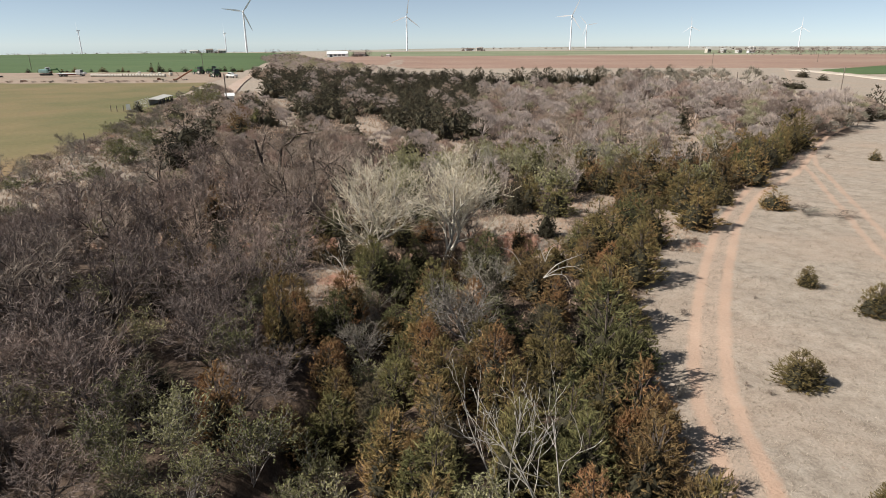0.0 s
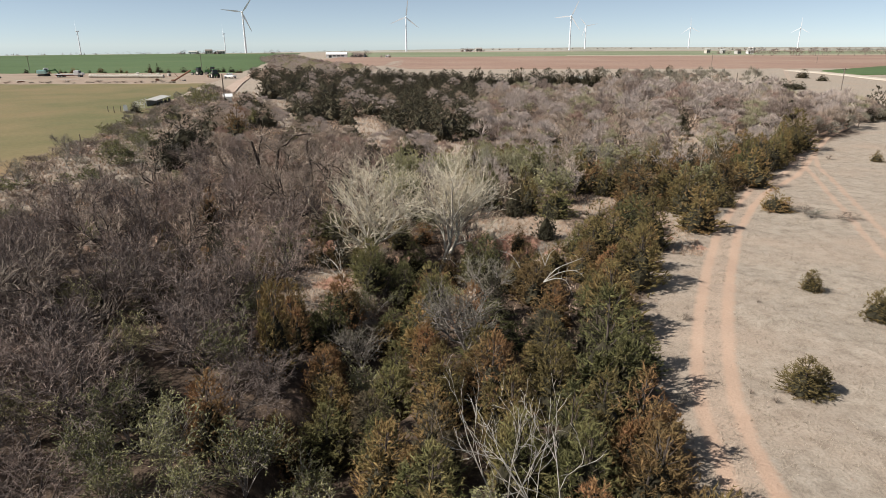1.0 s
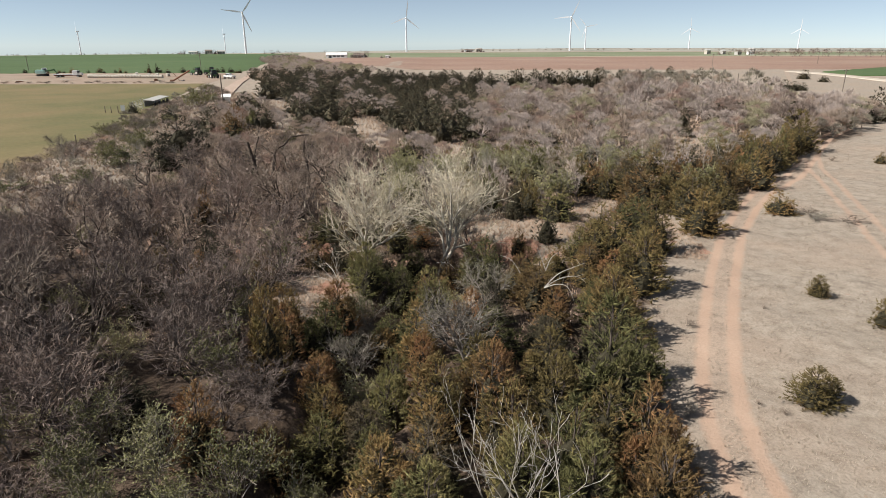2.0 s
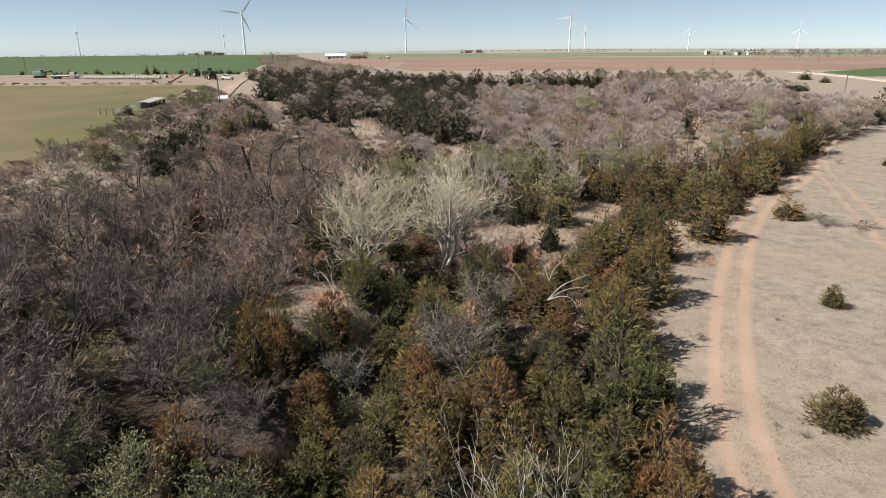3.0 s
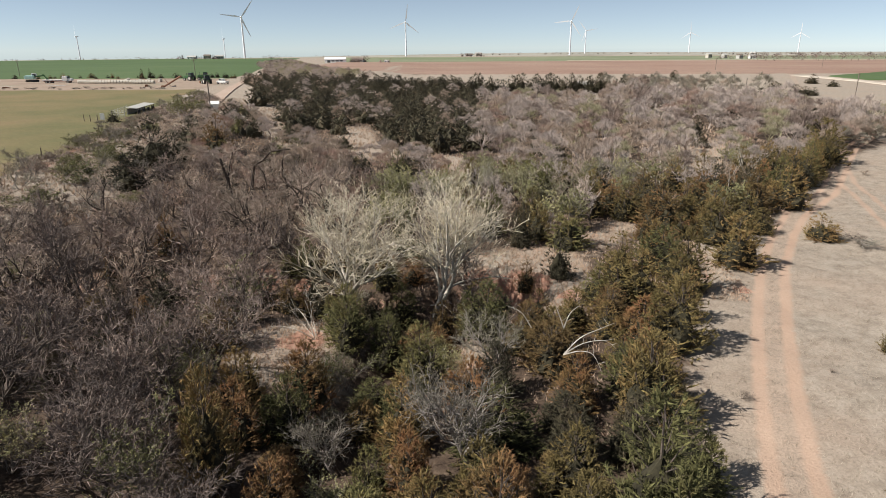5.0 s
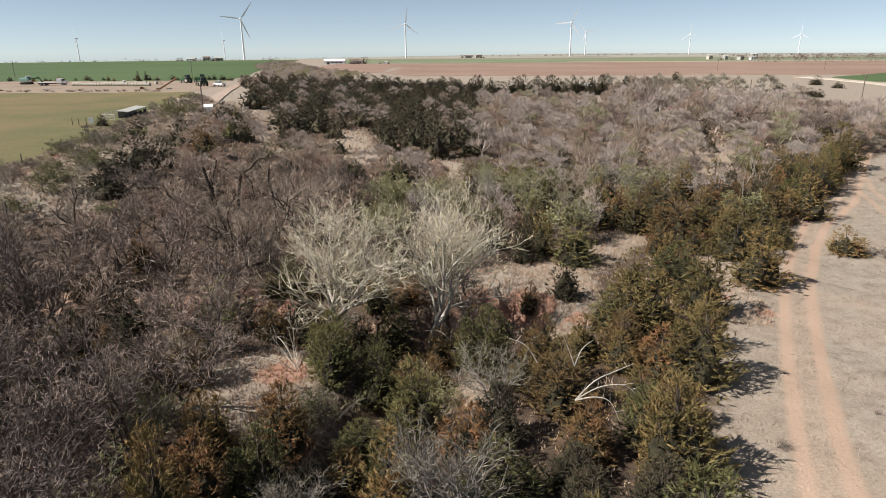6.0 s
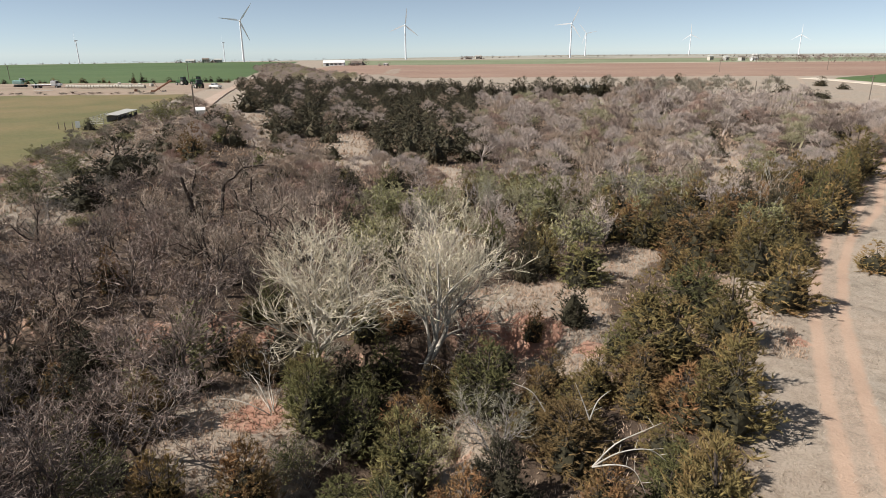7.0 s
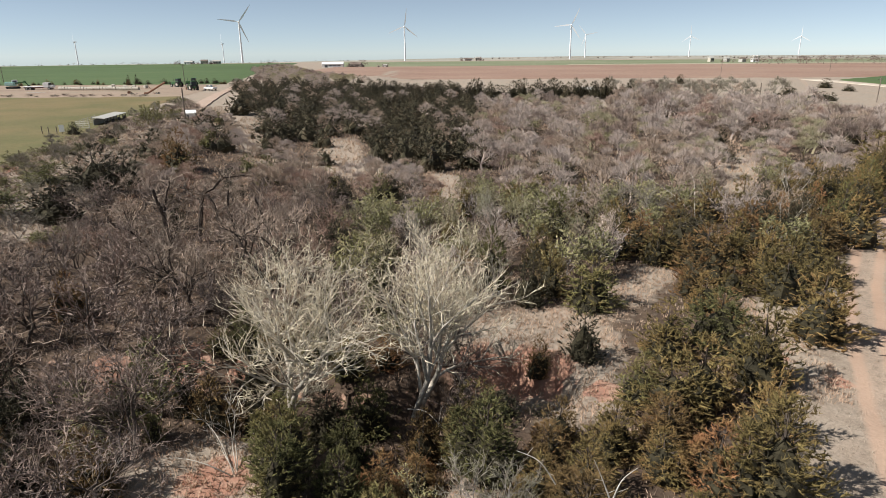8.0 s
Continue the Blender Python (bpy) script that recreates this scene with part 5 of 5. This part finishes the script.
for x, y, yaw, first in [(-1338, 2332, -58, 20), (-980, 2814, -66, 0), (-426, 1345, 15, 37), (-111, 1609, 5, 8), (293, 1621, -5, 25), (488, 2391, -5, -40), (958, 2647, -10, -5), (1440, 2730, -20, 0)]:
    turbine(x, y, gz(x, y) - 0.3, 1.0, yaw, first)

# ---- dry grass ----
def grass_tufts(name, spots, mat, height, per, rng, label):
    p = np.repeat(np.array(spots), per, 0)
    p = p + rng.normal(size=p.shape) * (0.07, 0.07, 0)
    d = np.array([0, 0, 1.0]) + rng.normal(size=p.shape) * (0.5, 0.5, 0.1)
    s = height * rng.uniform(0.5, 1.3, len(p))
    return tagged(new(name, mesh_of(name, *blades(p, d, s, s * 0.2, rng, flat=True), mat)), label, "grass", kind="stuff")


m_grass = plant_material("dry_grass", (0.30, 0.24, 0.18), (0.52, 0.445, 0.355), (0.41, 0.31, 0.23), 0.05)
m_sedge = plant_material("woodland_grass", (0.25, 0.19, 0.135), (0.50, 0.395, 0.30), (0.37, 0.255, 0.18), 0.1)
grng = np.random.default_rng(5)
cand = np.stack([grng.uniform(7, 75, 90000), 14 + 96 * grng.uniform(0, 1, 90000) ** 1.5], -1)
keep = (~inside(cand[:, 0], cand[:, 1], WOODS)) & (np.abs(np.abs(away(cand[:, 0], cand[:, 1], TRAIL)) - 0.86) > 0.36) & (np.abs(np.abs(away(cand[:, 0], cand[:, 1], FORK)) - 0.9) > 0.25)
keep &= (np.sin(cand[:, 0] * 0.8 + np.sin(cand[:, 1] * 0.5) * 2) + np.sin(cand[:, 1] * 0.9 + cand[:, 0] * 0.3) + grng.normal(size=len(cand)) * 0.9) > -0.9
cand = cand[keep][:42000]
grass_tufts("dry_grass", np.column_stack([cand, ground_z(cand[:, 0], cand[:, 1])]), m_grass, 0.13, 5, grng, "short bleached bunchgrass over the whole pasture")
cand = np.stack([grng.uniform(-25, 22, 30000), grng.uniform(34, 72, 30000)], -1)
keep = np.zeros(len(cand), bool)
for spot in OPEN_SPOTS:
    keep |= inside(cand[:, 0], cand[:, 1], spot)
keep |= (grng.uniform(size=len(cand)) < 0.25) & inside(cand[:, 0], cand[:, 1], WOODS)
cand = cand[keep][:12000]
left = np.stack([grng.uniform(-82, -34, 16000), 56 + 150 * grng.uniform(0, 1, 16000) ** 1.4], -1)
left = left[inside(left[:, 0], left[:, 1], [(-54, 56), (-55, 84), (-61, 109), (-71, 139), (-74, 156), (-84, 206), (-64, 206), (-52, 170), (-38, 110), (-34, 80), (-40, 56)])]
grass_tufts("verge_grass", np.column_stack([left, ground_z(left[:, 0], left[:, 1])]), m_sedge, 0.55, 4, grng, "rank dry grass along the field edge")
back = np.stack([grng.uniform(-50, 60, 60000), grng.uniform(72, 175, 60000)], -1)
back = back[inside(back[:, 0], back[:, 1], WOODS)][:16000]
grass_tufts("brush_grass", np.column_stack([back, ground_z(back[:, 0], back[:, 1])]), m_sedge, 0.55, 4, grng, "rank tan grass under the farther trees")
grass_tufts("woodland_grass", np.column_stack([cand, ground_z(cand[:, 0], cand[:, 1])]), m_sedge, 0.28, 4, grng, "dry tan grass and weeds between the trees")

# ---- farmyard and distance ----
def paint(name, colour, rough=0.5, metal=0.0, wear=0.25):
    m, nt, b = material(name, rough)
    b.inputs["Metallic"].default_value = metal
    c = mix(nt, ramp(nt, noise_fac(nt, 1.3, 4, 0.6), [(0.45, (0, 0, 0)), (0.75, (wear, wear, wear))]), colour, (0.30, 0.25, 0.20))
    nt.links.new(c, b.inputs["Base Color"])
    return m


m_wall_white, m_tin, m_dark = paint("white_cladding", (0.78, 0.77, 0.74)), paint("weathered_tin", (0.46, 0.44, 0.40), 0.6, 0.1), paint("dark_rubber", (0.03, 0.03, 0.03), 0.9)
m_mach_green, m_mach_red, m_teal = paint("machine_green", (0.05, 0.13, 0.05)), paint("machine_red", (0.22, 0.05, 0.04)), paint("pale_teal_paint", (0.42, 0.62, 0.56))
m_glass = paint("dark_glass", (0.04, 0.05, 0.06), 0.15)
m_rust, m_wood, m_hay = paint("rusted_steel", (0.20, 0.10, 0.06), 0.8), soil_material("weathered_wood", [(0.3, (0.14, 0.11, 0.09)), (0.7, (0.27, 0.22, 0.18))], 3, 20), soil_material("bleached_hay", [(0.3, (0.46, 0.41, 0.34)), (0.7, (0.62, 0.57, 0.48))], 1.5, 12)


def block(sx, sy, sz, at=(0, 0, 0), bevel=0.04, turn=(0, 0, 0)):
    bm = bmesh.new()
    bmesh.ops.create_cube(bm, size=1, matrix=Matrix.Translation(at) @ Euler(turn).to_matrix().to_4x4() @ Matrix.Diagonal((sx, sy, sz, 1)))
    if bevel:
        bmesh.ops.bevel(bm, geom=bm.edges[:], offset=bevel, segments=2, affect="EDGES")
    return bm


def drum(r, depth, at, axis="X", segments=20, bevel=0.04):
    bm = bmesh.new()
    turn = {"X": Matrix.Rotation(math.pi / 2, 4, "Y"), "Y": Matrix.Rotation(math.pi / 2, 4, "X"), "Z": Matrix.Identity(4)}[axis]
    bmesh.ops.create_cone(bm, cap_ends=True, segments=segments, radius1=r, radius2=r, depth=depth, matrix=Matrix.Translation(at) @ turn)
    if bevel:
        rim = [e for e in bm.edges if len(e.link_faces) == 2 and any(len(f.verts) > 4 for f in e.link_faces)]
        bmesh.ops.bevel(bm, geom=rim, offset=bevel, segments=2, affect="EDGES")
    return bm


def stand(ob, x, y, turn, label, category, group="", scale=1.0):
    ob.matrix_basis = pose(x, y, gz(x, y) + 0.04, 0, 0, turn) @ Matrix.Scale(scale, 4)
    return tagged(ob, label, category, group)


def wheel(parent, r, w, x, y):
    tyre = part("wheel", drum(r, w, (x, y, r), "X", 18, w * 0.18), m_dark, parent, "black rubber tyre")
    part("rim", drum(r * 0.55, w * 1.04, (x, y, r), "X", 14, 0.01), m_hay if r > 0.7 else m_tin, tyre)


def tractor(x, y, turn, loader=False):
    t = new("loader_tractor" if loader else "tractor")
    part("engine_hood", block(1.1, 2.2, 1.0, (0, 1.5, 1.45), 0.15), m_mach_green, t)
    part("body", block(1.0, 2.6, 0.7, (0, -0.2, 1.1), 0.1), m_mach_green, t)
    cab_ = part("cab", block(1.6, 1.5, 1.5, (0, -0.5, 2.2), 0.12), m_glass, t, "dark glazed cab")
    part("roof", block(1.7, 1.7, 0.2, (0, -0.5, 3.05), 0.08), m_mach_green, cab_)
    part("exhaust", drum(0.07, 1.2, (0.3, 1.9, 2.4), "Z", 8, 0), m_dark, t)
    for sx in (-1, 1):
        wheel(t, 0.95, 0.55, sx * 1.1, -0.7)
        wheel(t, 0.6, 0.4, sx * 0.95, 2.0)
        part("fender", block(0.6, 1.5, 0.12, (sx * 1.0, -0.7, 2.0), 0.05), m_mach_green, t)
    if loader:
        part("bucket", block(2.2, 0.8, 0.8, (0, 4.2, 0.6), 0.1), m_rust, t)
        for sx in (-1, 1):
            part("arm", block(0.15, 3.4, 0.25, (sx * 0.8, 2.7, 1.5), 0.03, (-0.4, 0, 0)), m_mach_green, t)
    return stand(t, x, y, turn, "green farm tractor with a front loader" if loader else "green farm tractor parked in a dirt yard", "tractor", "", 1.25)


tractor(-127.5, 322, 70)
tractor(-123.5, 330, 95)
tractor(-107.8, 291, 40, True)

ex = new("excavator")
for sx in (-1, 1):
    part("track", block(0.7, 4.2, 0.9, (sx * 1.3, 0, 0.46), 0.3), m_dark, ex, "black crawler track")
part("body", block(2.8, 3.6, 1.5, (0, -0.6, 1.85), 0.3), m_teal, ex)
cab_ = part("cab", block(1.2, 1.8, 1.9, (-0.8, 0.6, 2.4), 0.2), m_wall_white, ex, "white cab")
part("window", block(1.24, 1.3, 0.8, (-0.8, 0.7, 2.75), 0.05), m_glass, cab_)
boom = part("boom", block(0.4, 4.6, 0.5, (0.3, 2.8, 2.3), 0.08, (0.15, 0, 0)), m_mach_green, ex)
part("stick", block(0.3, 2.6, 0.35, (0.3, 5.2, 2.0), 0.06, (-0.9, 0, 0)), m_mach_green, boom)
part("bucket", block(0.9, 0.8, 0.9, (0.3, 5.8, 0.8), 0.12), m_dark, boom)
stand(ex, -203, 318, -80, "excavator with pale teal body and white cab", "excavator", "", 1.2)

tk = new("flatbed_truck")
cab_ = part("cab", block(2.2, 2.0, 1.8, (0, 3.6, 1.7), 0.2), m_wall_white, tk, "white cab")
part("windscreen", block(2.0, 0.06, 0.7, (0, 4.6, 2.1), 0.01), m_glass, cab_)
part("hood", block(2.0, 1.4, 0.9, (0, 5.2, 1.3), 0.15), m_wall_white, tk)
part("bed", block(2.4, 7.0, 0.25, (0, -0.9, 1.2), 0.03), m_wall_white, tk)
part("chassis", block(1.0, 9.5, 0.35, (0, 0.5, 0.85), 0.03), m_mach_red, tk, "dull red chassis")
for sx in (-1, 1):
    for y_ in (-3.0, -1.8, 4.6):
        wheel(tk, 0.5, 0.3, sx * 1.0, y_)
stand(tk, -184, 306, -84, "white flatbed truck with a red chassis", "truck", "", 1.25)
pk = new("pickup_truck")
part("body", block(1.9, 5.0, 0.7, (0, 0, 0.85), 0.15), m_wall_white, pk)
cab_ = part("cab", block(1.7, 1.9, 0.8, (0, 0.4, 1.55), 0.2), m_wall_white, pk)
part("window", block(1.74, 1.5, 0.45, (0, 0.4, 1.6), 0.03), m_glass, cab_)
for sx in (-1, 1):
    for y_ in (-1.6, 1.6):
        wheel(pk, 0.4, 0.26, sx * 0.85, y_)
stand(pk, -101, 292, 60, "white pickup truck parked behind a tractor", "pickup truck", "", 1.2)

# long row of round hay bales and a few loose ones
bale = None
for k in range(25):
    x, y = -169 + k * 1.46, 299 - k * 0.125
    if bale is None:
        bale = new("hay_bale")
        part("hay", drum(0.85, 1.4, (0, 0, 0.83), "X", 22, 0.12), m_hay, bale)
        stand(bale, x, y, -4.9, "round bale of bleached hay in a long row", "hay bale", "row of hay bales")
    else:
        copy_thing(bale, pose(x, y, gz(x, y) + 0.04, 0, 0, -4.9 + spin.uniform(-3, 3)))
for x, y, turn in [(-146, 309, 30), (-142, 309.5, 10), (-137, 310, 60), (-152, 308, 0), (-158, 322, 20)]:
    copy_thing(bale, pose(x, y, gz(x, y) + 0.04, 0, 0, turn))

au = new("grain_auger")
part("tube", drum(0.35, 9.0, (0, 0, 0), "Y", 10, 0), m_rust, au).matrix_basis = pose(0, 0, 2.4, 28, 0, 0)
part("strut", drum(0.10, 5.0, (0, 0, 0), "Y", 8, 0), m_rust, au).matrix_basis = pose(0, -1.6, 1.4, -52, 0, 0)
part("hopper", block(1.2, 1.2, 0.7, (0, -4.2, 0.5), 0.1), m_rust, au)
for sx in (-1, 1):
    wheel(au, 0.4, 0.2, sx * 0.9, 0.5)
stand(au, -113, 268, -95, "rusty brown grain auger tilted upward", "auger")

# scrap and low brush in the yard
for x, y, sx, sy, sz, turn, mat_, word in [(-180, 266, 3, 1.4, 0.8, 20, m_rust, "rusty scrap heap"), (-190, 279, 12, 2.0, 0.3, 4, m_tin, "stack of pale steel beams"), (-170, 282, 9, 1.6, 0.35, -6, m_tin, "stack of pale steel beams"),
                                           (-125.5, 272, 1.4, 1.2, 1.1, 15, m_rust, "rusty steel drum crate"), (-214, 300, 4, 1.8, 1.0, 8, m_dark, "dark pile of old tyres"), (-232, 268, 4, 2, 1.6, 0, m_wall_white, "white junk trailer body"), (-240, 268, 3, 1.8, 1.2, 30, m_tin, "grey steel tank"), (-222, 268, 2.4, 1.8, 1.5, 60, m_rust, "rusty machine part")]:
    sc = new("scrap_pile")
    for k in range(5):
        part("piece", block(sx * spin.uniform(0.4, 0.9), sy * spin.uniform(0.3, 0.7), sz * spin.uniform(0.4, 0.9), (spin.uniform(-.2, .2) * sx, spin.uniform(-.3, .3) * sy, sz * (0.25 + 0.08 * k)), 0.03, (0, 0, spin.uniform(-.15, .15))), mat_, sc)
    stand(sc, x, y, turn, word + " in the farmyard", "scrap")
for k in range(34):
    x = -236 + k * 3.7 + spin.uniform(-1.2, 1.2)
    y = 350 + spin.uniform(-4, 4)
    h = spin.choice([1.6, 2.0, 2.4, 3.0])
    if spin.random() < 0.75:
        put_cedar(x, y, h, h * spin.uniform(0.6, 1.0), spin.choice(["dark", "dark", "rust"]), False)
for x, h in ((-164.5, 5.0), (-160.3, 5.4)):
    put_cedar(x, 349, h, 1.5, "dark", False)
for k in range(40):
    put_shrub(-250 + k * 3.6 + spin.uniform(-1.5, 1.5), 256 + spin.uniform(-2, 3), spin.uniform(0.7, 1.5), spin.uniform(1.2, 2.4), spin.choice(["tan", "purple", "grey"]))

# cattle pen of pale rails, and a long low shed behind it
def fence_run(x0, y0, x1, y1, gap, rails, height, mat_, label, name="fence"):
    root = new(name)
    n = max(1, round(math.hypot(x1 - x0, y1 - y0) / gap))
    base = Vector((x0, y0, gz(x0, y0)))
    root.location = base
    tops = []
    for k in range(n + 1):
        x, y = x0 + (x1 - x0) * k / n, y0 + (y1 - y0) * k / n
        z = gz(x, y)
        part("post", drum(0.06, height + 0.4, Vector((x, y, z + height / 2 - 0.15)) - base, "Z", 8, 0), mat_, root)
        tops.append(Vector((x, y, z)) - base)
    for r in range(rails):
        h = height * (r + 0.7) / rails
        for p, q in zip(tops, tops[1:]):
            v, f = tubes([(*(p + Vector((0, 0, h))), *(q + Vector((0, 0, h))), 0.035, 0.035)], 6)
            part("rail", mesh_of("rail", v, f, mat_), mat_, root)
    return tagged(root, label, "fence")


fence_run(-78.2, 154, -80.6, 166, 2.4, 4, 1.5, m_tin, "pale metal cattle pen panels", "cattle_pen")
fence_run(-78.2, 154, -74.4, 152.4, 2.0, 4, 1.5, m_tin, "pale metal cattle pen panels", "cattle_pen")
sh = new("cattle_shed")
part("roof", block(2.6, 15, 0.12, (0, 0, 1.5), 0.02, (0, 0.10, 0)), m_tin, sh, "pale tin roof")
part("back_wall", block(0.12, 14.6, 1.3, (-1.1, 0, 0.65), 0.01), m_tin, sh)
for k in range(8):
    part("post", block(0.14, 0.14, 1.45, (1.1, -7 + k * 2.0, 0.7), 0.01), m_wood, sh)
    if k < 7 and k % 2 == 0:
        part("gate", block(0.08, 1.8, 0.8, (1.1, -6.0 + k * 2.0, 0.5), 0.01), m_dark, sh)
stand(sh, -76.6, 165, 10, "long low open-fronted shed with a pale tin roof", "shed")

# field post sign, posts
sg = new("marker_sign")
part("board", block(0.9, 0.08, 1.3, (0, 0, 1.2), 0.02), m_wall_white, sg, "white board")
part("post", drum(0.06, 1.2, (0, 0.06, 0.55), "Z", 8, 0), m_wood, sg)
stand(sg, -73.6, 141.6, 10, "white board on a post at the field edge", "sign")
for x, y in [(-75.2, 142.5), (-76.6, 142.2), (-78.4, 143), (-62, 112), (-58.4, 97), (-66, 126)]:
    ps = new("fence_post")
    part("post", drum(0.08, 1.6, (0, 0, 0.7), "Z", 8, 0.01), m_wood, ps)
    stand(ps, x, y, spin.uniform(0, 90), "weathered wooden fence post", "fence post", "fence posts")
put_cedar(-71.8, 142.4, 2.6, 1.9, "dark", False)


def house(name, x, y, turn, w, d, h, wall_mat, roof_mat, label, category="building", openings=2):
    r = new(name)
    part("wall", block(w, d, h, (0, 0, h / 2), 0.02), wall_mat, r)
    bm = bmesh.new()
    vs = [bm.verts.new(p) for p in [(-w / 2 - .3, -d / 2 - .3, h), (w / 2 + .3, -d / 2 - .3, h), (w / 2 + .3, d / 2 + .3, h), (-w / 2 - .3, d / 2 + .3, h), (-w / 2 - .3, 0, h + d * 0.28), (w / 2 + .3, 0, h + d * 0.28)]]
    for f in [(0, 1, 5, 4), (2, 3, 4, 5), (0, 4, 3), (1, 2, 5), (0, 3, 2, 1)]:
        bm.faces.new([vs[i] for i in f])
    part("roof", bm, roof_mat, r)
    for k in range(openings):
        part("door" if k == 0 else "window", block(w * 0.14, 0.1, h * (0.75 if k == 0 else 0.4), (-w * 0.3 + k * w * 0.6 / max(1, openings - 1), -d / 2 - 0.03, h * (0.375 if k == 0 else 0.55)), 0.01), m_glass, r)
    return stand(r, x, y, turn, label, category)


house("shed", -60.2, 170, 20, 1.9, 2.4, 1.4, m_wall_white, m_wall_white, "small white shed beside a dirt road", "shed", 1)
house("hut", 55, 279, 10, 5, 4, 2.4, m_hay, m_tin, "small tan hut at the wood's edge", "hut", 2)
house("barn", -150, 848, 4, 27, 10, 4.0, m_wall_white, m_wall_white, "long white barn at the edge of a ploughed field", "barn", 4)
house("farmhouse", -121, 850, 0, 14, 9, 3.4, m_hay, m_wood, "distant tan farmhouse among bare trees", "house", 3)
house("hut", -82, 832, 0, 5, 4, 2.2, m_wall_white, m_tin, "small white distant hut", "hut", 1)
for k, (x, y, w) in enumerate([(-480, 1205, 16), (-455, 1215, 12), (-430, 1210, 14), (40, 1480, 20), (62, 1478, 14), (420, 960, 6), (440, 965, 8), (455, 1000, 6), (410, 990, 5), (-905, 1215, 18), (395, 1010, 6)]):
    house("farm_building", x, y, k * 7 % 20, w, 8, (4, 6, 5)[k % 3], (m_wall_white, m_hay, m_tin)[k % 3], (m_tin, m_wood)[k % 2], "distant low farm building on the plain", "farm building", 3)
for x in (448, 453):
    sl = new("grain_bin")
    part("wall", drum(3, 8, (0, 0, 4), "Z", 20, 0), m_tin, sl)
    bm = bmesh.new()
    bmesh.ops.create_cone(bm, cap_ends=True, segments=20, radius1=3.1, radius2=0.4, depth=2, matrix=Matrix.Translation((0, 0, 9)))
    part("roof", bm, m_tin, sl)
    stand(sl, x, 985, 0, "distant pale steel grain bin", "grain bin")


def utility_pole(x, y, h, arm=True):
    p = new("utility_pole")
    part("pole", drum(0.15 if h > 5.5 else 0.07, h + 1, (0, 0, h / 2 - 0.5), "Z", 10, 0), m_wood, p)
    if arm:
        part("crossarm", block(2.2, 0.12, 0.14, (0, 0.16, h - 0.6), 0.01), m_wood, p)
    return stand(p, x, y, 15, "weathered wooden utility pole", "utility pole", "utility poles")


for x, y, h, arm in [(-59, 164, 7.5, False), (-142, 365, 9.5, True), (-254, 385, 9, True), (142, 235, 8, True), (298, 532, 10, True), (108.5, 246, 6, False), (-118, 430, 8, True), (200, 500, 9, True), (-36, 62, 5.0, False)]:
    utility_pole(x, y, h, arm)

# ---- trees and hedges far out on the plain ----
FAR.clear()
for k in range(150):
    u = spin.random()
    far_plant("bare", spin.choice(["purple", "grey", "tan"]), 370 + u * 420 + spin.uniform(-10, 10), 830 - u * 130 + spin.uniform(-25, 25), spin.uniform(5, 12), spin.uniform(4, 8), 4)
for x0, x1, y0, n, h in [(-500, -420, 1200, 26, 7), (-610, -560, 1230, 8, 5), (20, 80, 1470, 16, 7), (390, 470, 975, 24, 5), (-135, -105, 845, 9, 8), (-92, -78, 830, 5, 5), (-360, -330, 1240, 8, 6), (700, 1400, 1700, 60, 6), (-1800, -300, 2300, 90, 7), (100, 900, 2100, 70, 7)]:
    for k in range(n):
        far_plant(spin.choice(["bare", "cedar"]), "mixed", spin.uniform(x0, x1), y0 + spin.uniform(-15, 15), h * spin.uniform(0.6, 1.3), h * spin.uniform(0.5, 1.0), 6)
def far_mesh(name, words, category):
    vs, fs, k = [], {3: [], 4: []}, 0
    for rows in FAR.values():
        for verts, faces in rows:
            for f in faces if isinstance(faces, list) else [faces]:
                fs[f.shape[1]].append(f + k)
            vs.append(verts)
            k += len(verts)
    me = mesh_of(name, np.concatenate(vs), [np.concatenate(fs[n_]) for n_ in (3, 4) if fs[n_]], M_TWIG["purple"])
    return tagged(new(name, me), words, category, kind="stuff")


far_mesh("far_tree_line", "thin rows of bare trees far out on the plain", "tree line")
